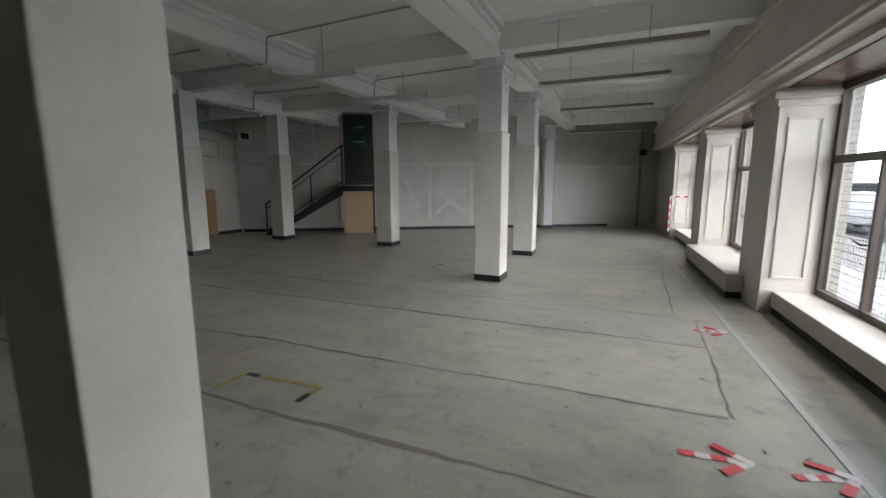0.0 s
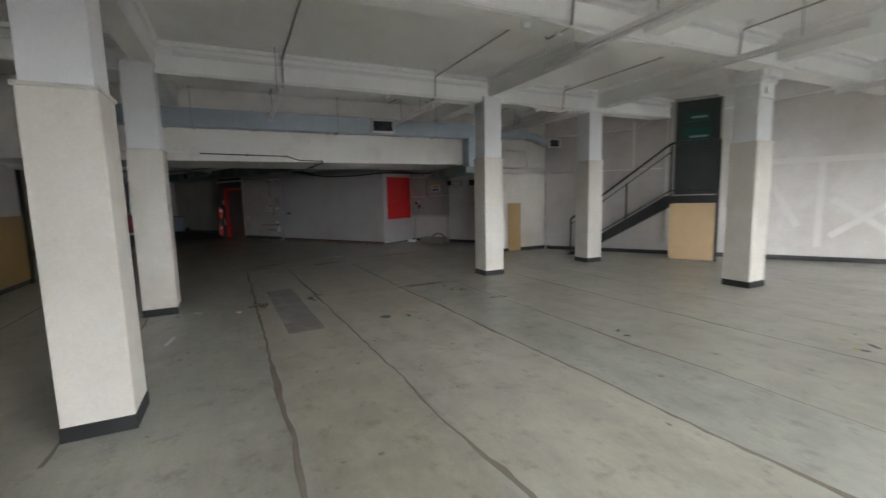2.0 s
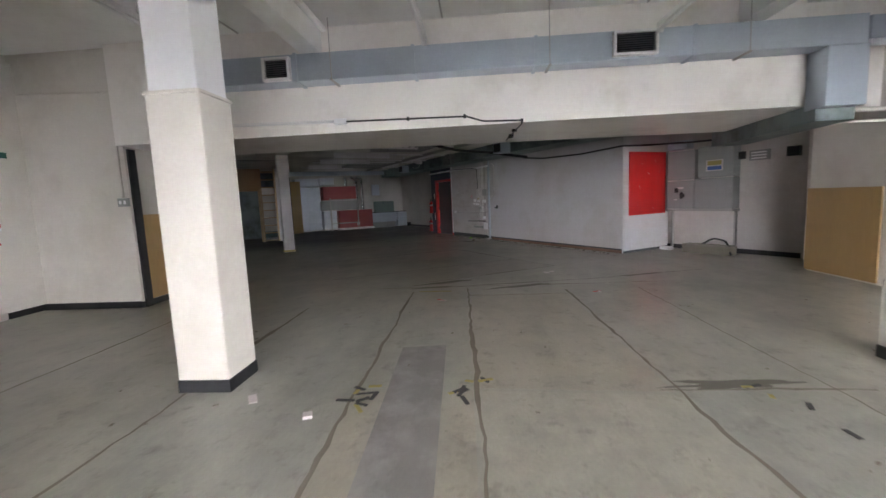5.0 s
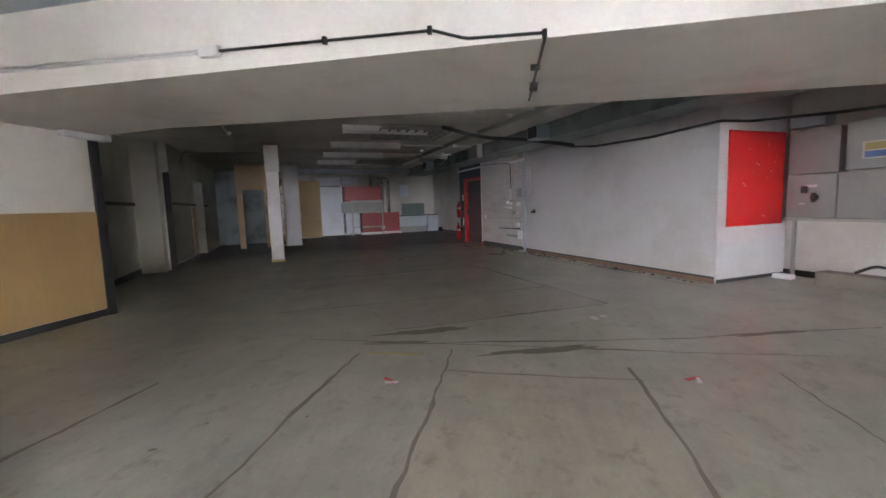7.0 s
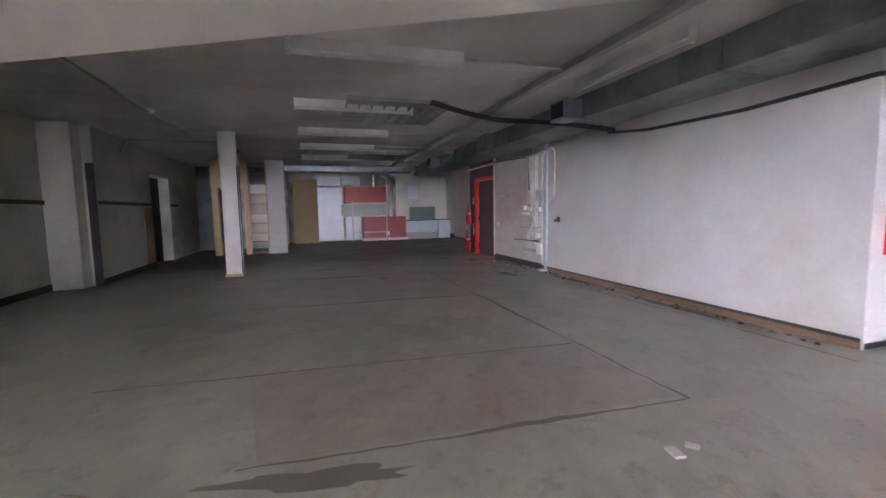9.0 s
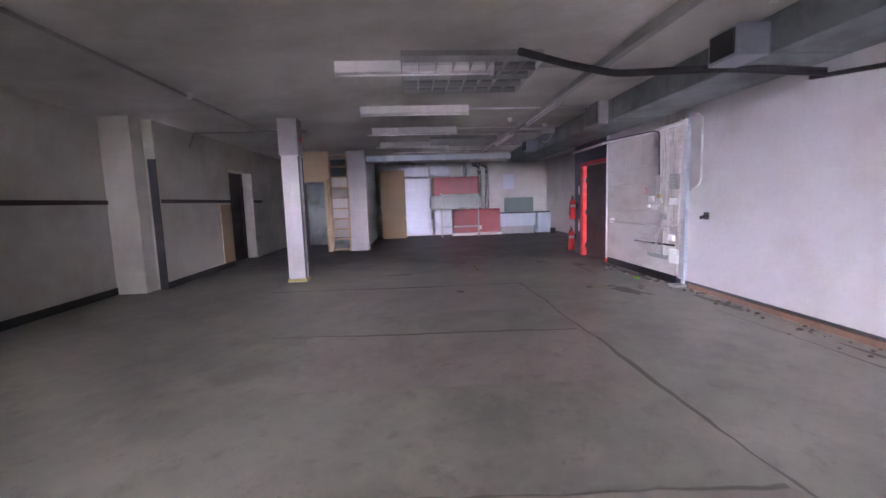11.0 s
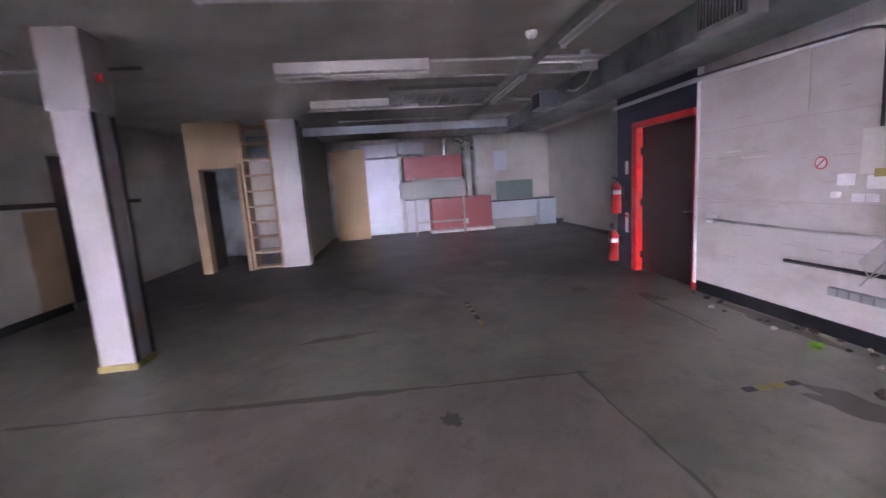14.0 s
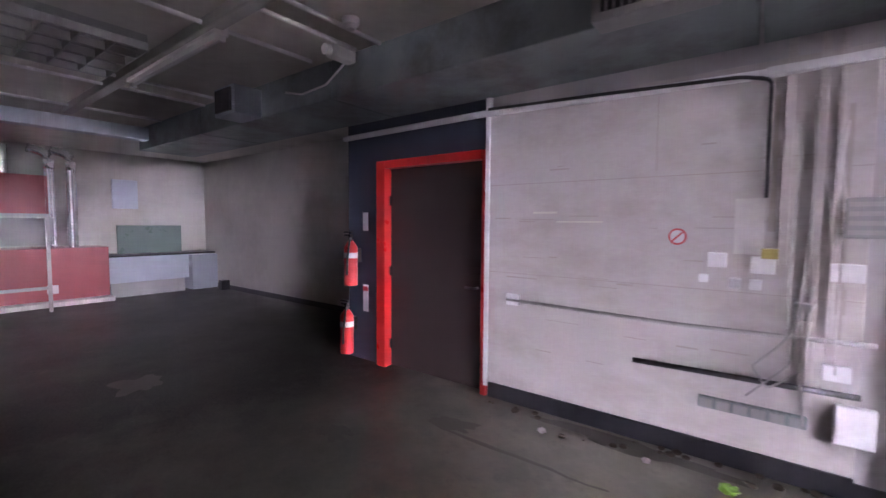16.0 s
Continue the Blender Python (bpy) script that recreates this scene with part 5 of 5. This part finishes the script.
# stored metalwork at the end wall
eb = thing("wall_board", RM @ pose(16.0, 4.85, 0), label="tall ochre board leaning by the end wall", category="wall board")
Mesh().box(-0.03, 0.03, -0.5, 0.45, 0, 2.62, 0.004).ob("panel", PLY, eb)
Mesh().box(-0.05, -0.03, -0.5, 0.45, 1.25, 1.3).ob("batten", PLY, eb)
DULLST = mat("dull_sheet_metal", (0.58, 0.61, 0.66), 0.42, 0.4, col2=(0.44, 0.47, 0.52), scale=2.5, grain=9, bump=0.6)
ah = thing("air_handler", RM @ pose(16.3, 2.4, 0), label="dismantled air handler with dull red panels", category="air handler")
Mesh().box(-0.35, 0.3, -0.9, 0.85, 1.62, 2.32, 0.02).box(-0.4, 0.3, -1.75, 0.1, 0.12, 1.05, 0.02).ob("red_panel", DULLRED, ah)
Mesh().box(-0.3, 0.3, -1.0, 1.0, 1.1, 1.58, 0.02).ob("grey_panel", GREYM, ah)
Mesh().box(-0.25, 0.35, 0.95, 2.0, 0.1, 2.3, 0.03).box(-0.3, 0.35, 1.0, 2.2, 2.35, 2.75, 0.04).box(-0.25, 0.3, 0.2, 0.98, 2.4, 2.78, 0.04).box(-0.2, 0.3, 0.15, 0.85, 0.1, 1.05, 0.02).ob("silver_casing", DULLST, ah)
Mesh().box(-0.5, 0.3, -1.8, 0.15, 0.02, 0.1, 0.01).ob("skid", PLASTIC, ah)
Mesh().box(-0.42, -0.4, -1.0, -0.85, 0.25, 0.4).ob("tag", PINKT, ah)
pp = Mesh()
for b in (-0.98, -1.28):
    pp.tube((-0.2, b, 1.05), (-0.2, b, 2.45), 0.075, 18)
    pp.path([(-0.2, b, 2.4), (-0.2, b, 2.72), (-0.1, b + 0.25, 2.8)], 0.075, 14)
pp.tube((-0.25, -0.4, 2.3), (-0.25, -0.4, 2.8), 0.07, 16)
pp.ob("flue_pipe", BRIGHT, ah)
fr = thing("steel_trestle", RM @ pose(15.5, 2.3, 0), label="thin grey steel trestle frame", category="trestle")
Mesh().box(-0.02, 0.02, 0.66, 0.72, 0, 1.7).box(-0.02, 0.02, -0.75, -0.7, 0, 1.65).box(-0.02, 0.02, -0.7, 0.66, 0.38, 0.43).box(-0.02, 0.02, -0.7, 0.66, 1.6, 1.65).ob("frame", CONDUIT, fr)
bn = thing("steel_duct_sections", RM @ pose(16.4, -0.4, 0), label="flat galvanised duct sections stacked at wall", category="duct sections")
Mesh().box(-0.25, 0.35, -0.45, 1.0, 0.3, 0.82, 0.01).box(-0.3, 0.3, -1.05, -0.5, 0.02, 0.8, 0.01).ob("section", STEEL, bn)
Mesh().box(-0.3, 0.35, -1.0, 1.05, 0.82, 0.86).ob("lid", IRON, bn)
Mesh().box(-0.15, 0.3, -0.4, 0.95, 0.0, 0.3).ob("base", GREYM, bn)
Mesh().box(0.1, 0.14, -0.45, 0.75, 0.86, 1.45, 0.01).ob("green_sheet", GREENB, bn)
Mesh().box(0.3, 0.36, 0.3, 0.75, 1.8, 2.4, 0.01).ob("wall_plate", STEEL, bn)
Mesh().box(15.6, 15.75, -1.48, -1.3, 0, 0.22, 0.01).ob("box", IRON, m=RM, label="small black box by the wall", category="box")

# ---- street things ----
def car(x, y, mt):
    o = thing("car", pose(x, y, -0.3), label="white parked car seen through the window", category="car")
    b = Mesh()
    prof = [(-2.1, 0.35), (-2.15, 0.75), (-1.9, 0.95), (-1.2, 1.0), (-0.6, 1.42), (0.8, 1.45), (1.5, 1.05), (2.0, 0.95), (2.15, 0.6), (2.1, 0.35)]
    lo = [b.bm.verts.new((-0.85, p, z)) for p, z in prof]
    hi = [b.bm.verts.new((0.85, p, z)) for p, z in prof]
    b.bm.faces.new(lo), b.bm.faces.new(hi)
    for i in range(len(prof)):
        j = (i + 1) % len(prof)
        b.bm.faces.new((lo[i], lo[j], hi[j], hi[i]))
    bmesh.ops.bevel(b.bm, geom=list(b.bm.edges), offset=0.06, segments=2, affect='EDGES')
    b.ob("body", mt, o)
    Mesh().prism([(-0.9, -0.7), (-0.86, -0.7), (-0.86, 1.1), (-0.9, 1.1)], 1.02, 1.33).ob("side_window", DARKGL, o)
    for yy in (-1.3, 1.35):
        for xx in (-0.8, 0.8):
            w = Mesh().tube((xx - 0.1, yy, 0.32), (xx + 0.1, yy, 0.32), 0.32, 20).ob("wheel", TYRE, o)
            Mesh().tube((xx - 0.11, yy, 0.32), (xx + 0.11, yy, 0.32), 0.18, 16).ob("rim", STEEL, w)
    return o


car(7.6, 22.5, CARW)
hs = thing("garden_wall", pose(19, 0, -0.3), label="low pale stone wall across the street", category="wall")
Mesh().box(0, 0.4, -30, 60, 0, 1.7, 0.02).ob("body_wall", STONE, hs)
Mesh().box(-0.08, 0.48, -30, 60, 1.7, 1.82, 0.02).ob("coping", STONE, hs)

# panel joints, stains and a drain plate
for z in (1.12, 1.86):
    Mesh().box(5.5, 7.86, 0.035, 0.0375, z, z + 0.006).ob("panel_joint", SCUFF, sd)
Mesh().box(6.55, 6.556, 0.035, 0.0376, 1.9, 2.4).ob("panel_joint", SCUFF, sd)
Mesh().tube((-6.97, 4.2, 0), (-6.97, 4.2, 0.006), 0.07, 20).ob("drain_plate", OIL, label="small round dark floor plate", category="floor plate")


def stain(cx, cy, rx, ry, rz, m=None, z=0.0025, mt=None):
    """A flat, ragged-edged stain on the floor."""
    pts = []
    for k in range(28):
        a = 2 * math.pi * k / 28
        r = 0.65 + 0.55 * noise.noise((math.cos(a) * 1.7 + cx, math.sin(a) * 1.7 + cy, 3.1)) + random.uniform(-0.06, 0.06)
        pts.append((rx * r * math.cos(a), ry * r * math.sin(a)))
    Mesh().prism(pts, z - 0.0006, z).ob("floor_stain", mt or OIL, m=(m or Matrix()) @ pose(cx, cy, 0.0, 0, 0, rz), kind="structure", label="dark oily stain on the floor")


random.seed(11)
for x, y, rx, ry, rz in ((-8.66, 5.45, 0.1, 0.65, 3), (-12.35, 3.0, 0.07, 0.45, 10), (-12.25, 4.3, 0.09, 0.8, 17), (-12.9, 6.4, 0.07, 0.6, 15), (-12.75, 3.2, 0.14, 0.75, 20)):
    stain(x, y, rx, ry, rz, z=0.0032)
# The three long ones darken the floor along the cold room wall.
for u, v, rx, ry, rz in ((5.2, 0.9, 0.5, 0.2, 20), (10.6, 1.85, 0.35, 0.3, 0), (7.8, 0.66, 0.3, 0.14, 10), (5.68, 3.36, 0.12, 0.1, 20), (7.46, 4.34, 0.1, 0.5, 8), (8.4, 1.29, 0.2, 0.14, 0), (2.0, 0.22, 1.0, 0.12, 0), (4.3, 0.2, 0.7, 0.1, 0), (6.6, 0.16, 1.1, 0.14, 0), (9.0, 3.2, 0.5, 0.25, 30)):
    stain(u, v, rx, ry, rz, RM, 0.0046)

hatch("hazard_tape", [(-21.08, 0.23), (-20.32, 0.72)], 0.05, 0.09, 0.35)
hatch("hazard_tape", [(-19.5, 2.84), (-19.74, 3.21)], 0.06, 0.09, 0.4)
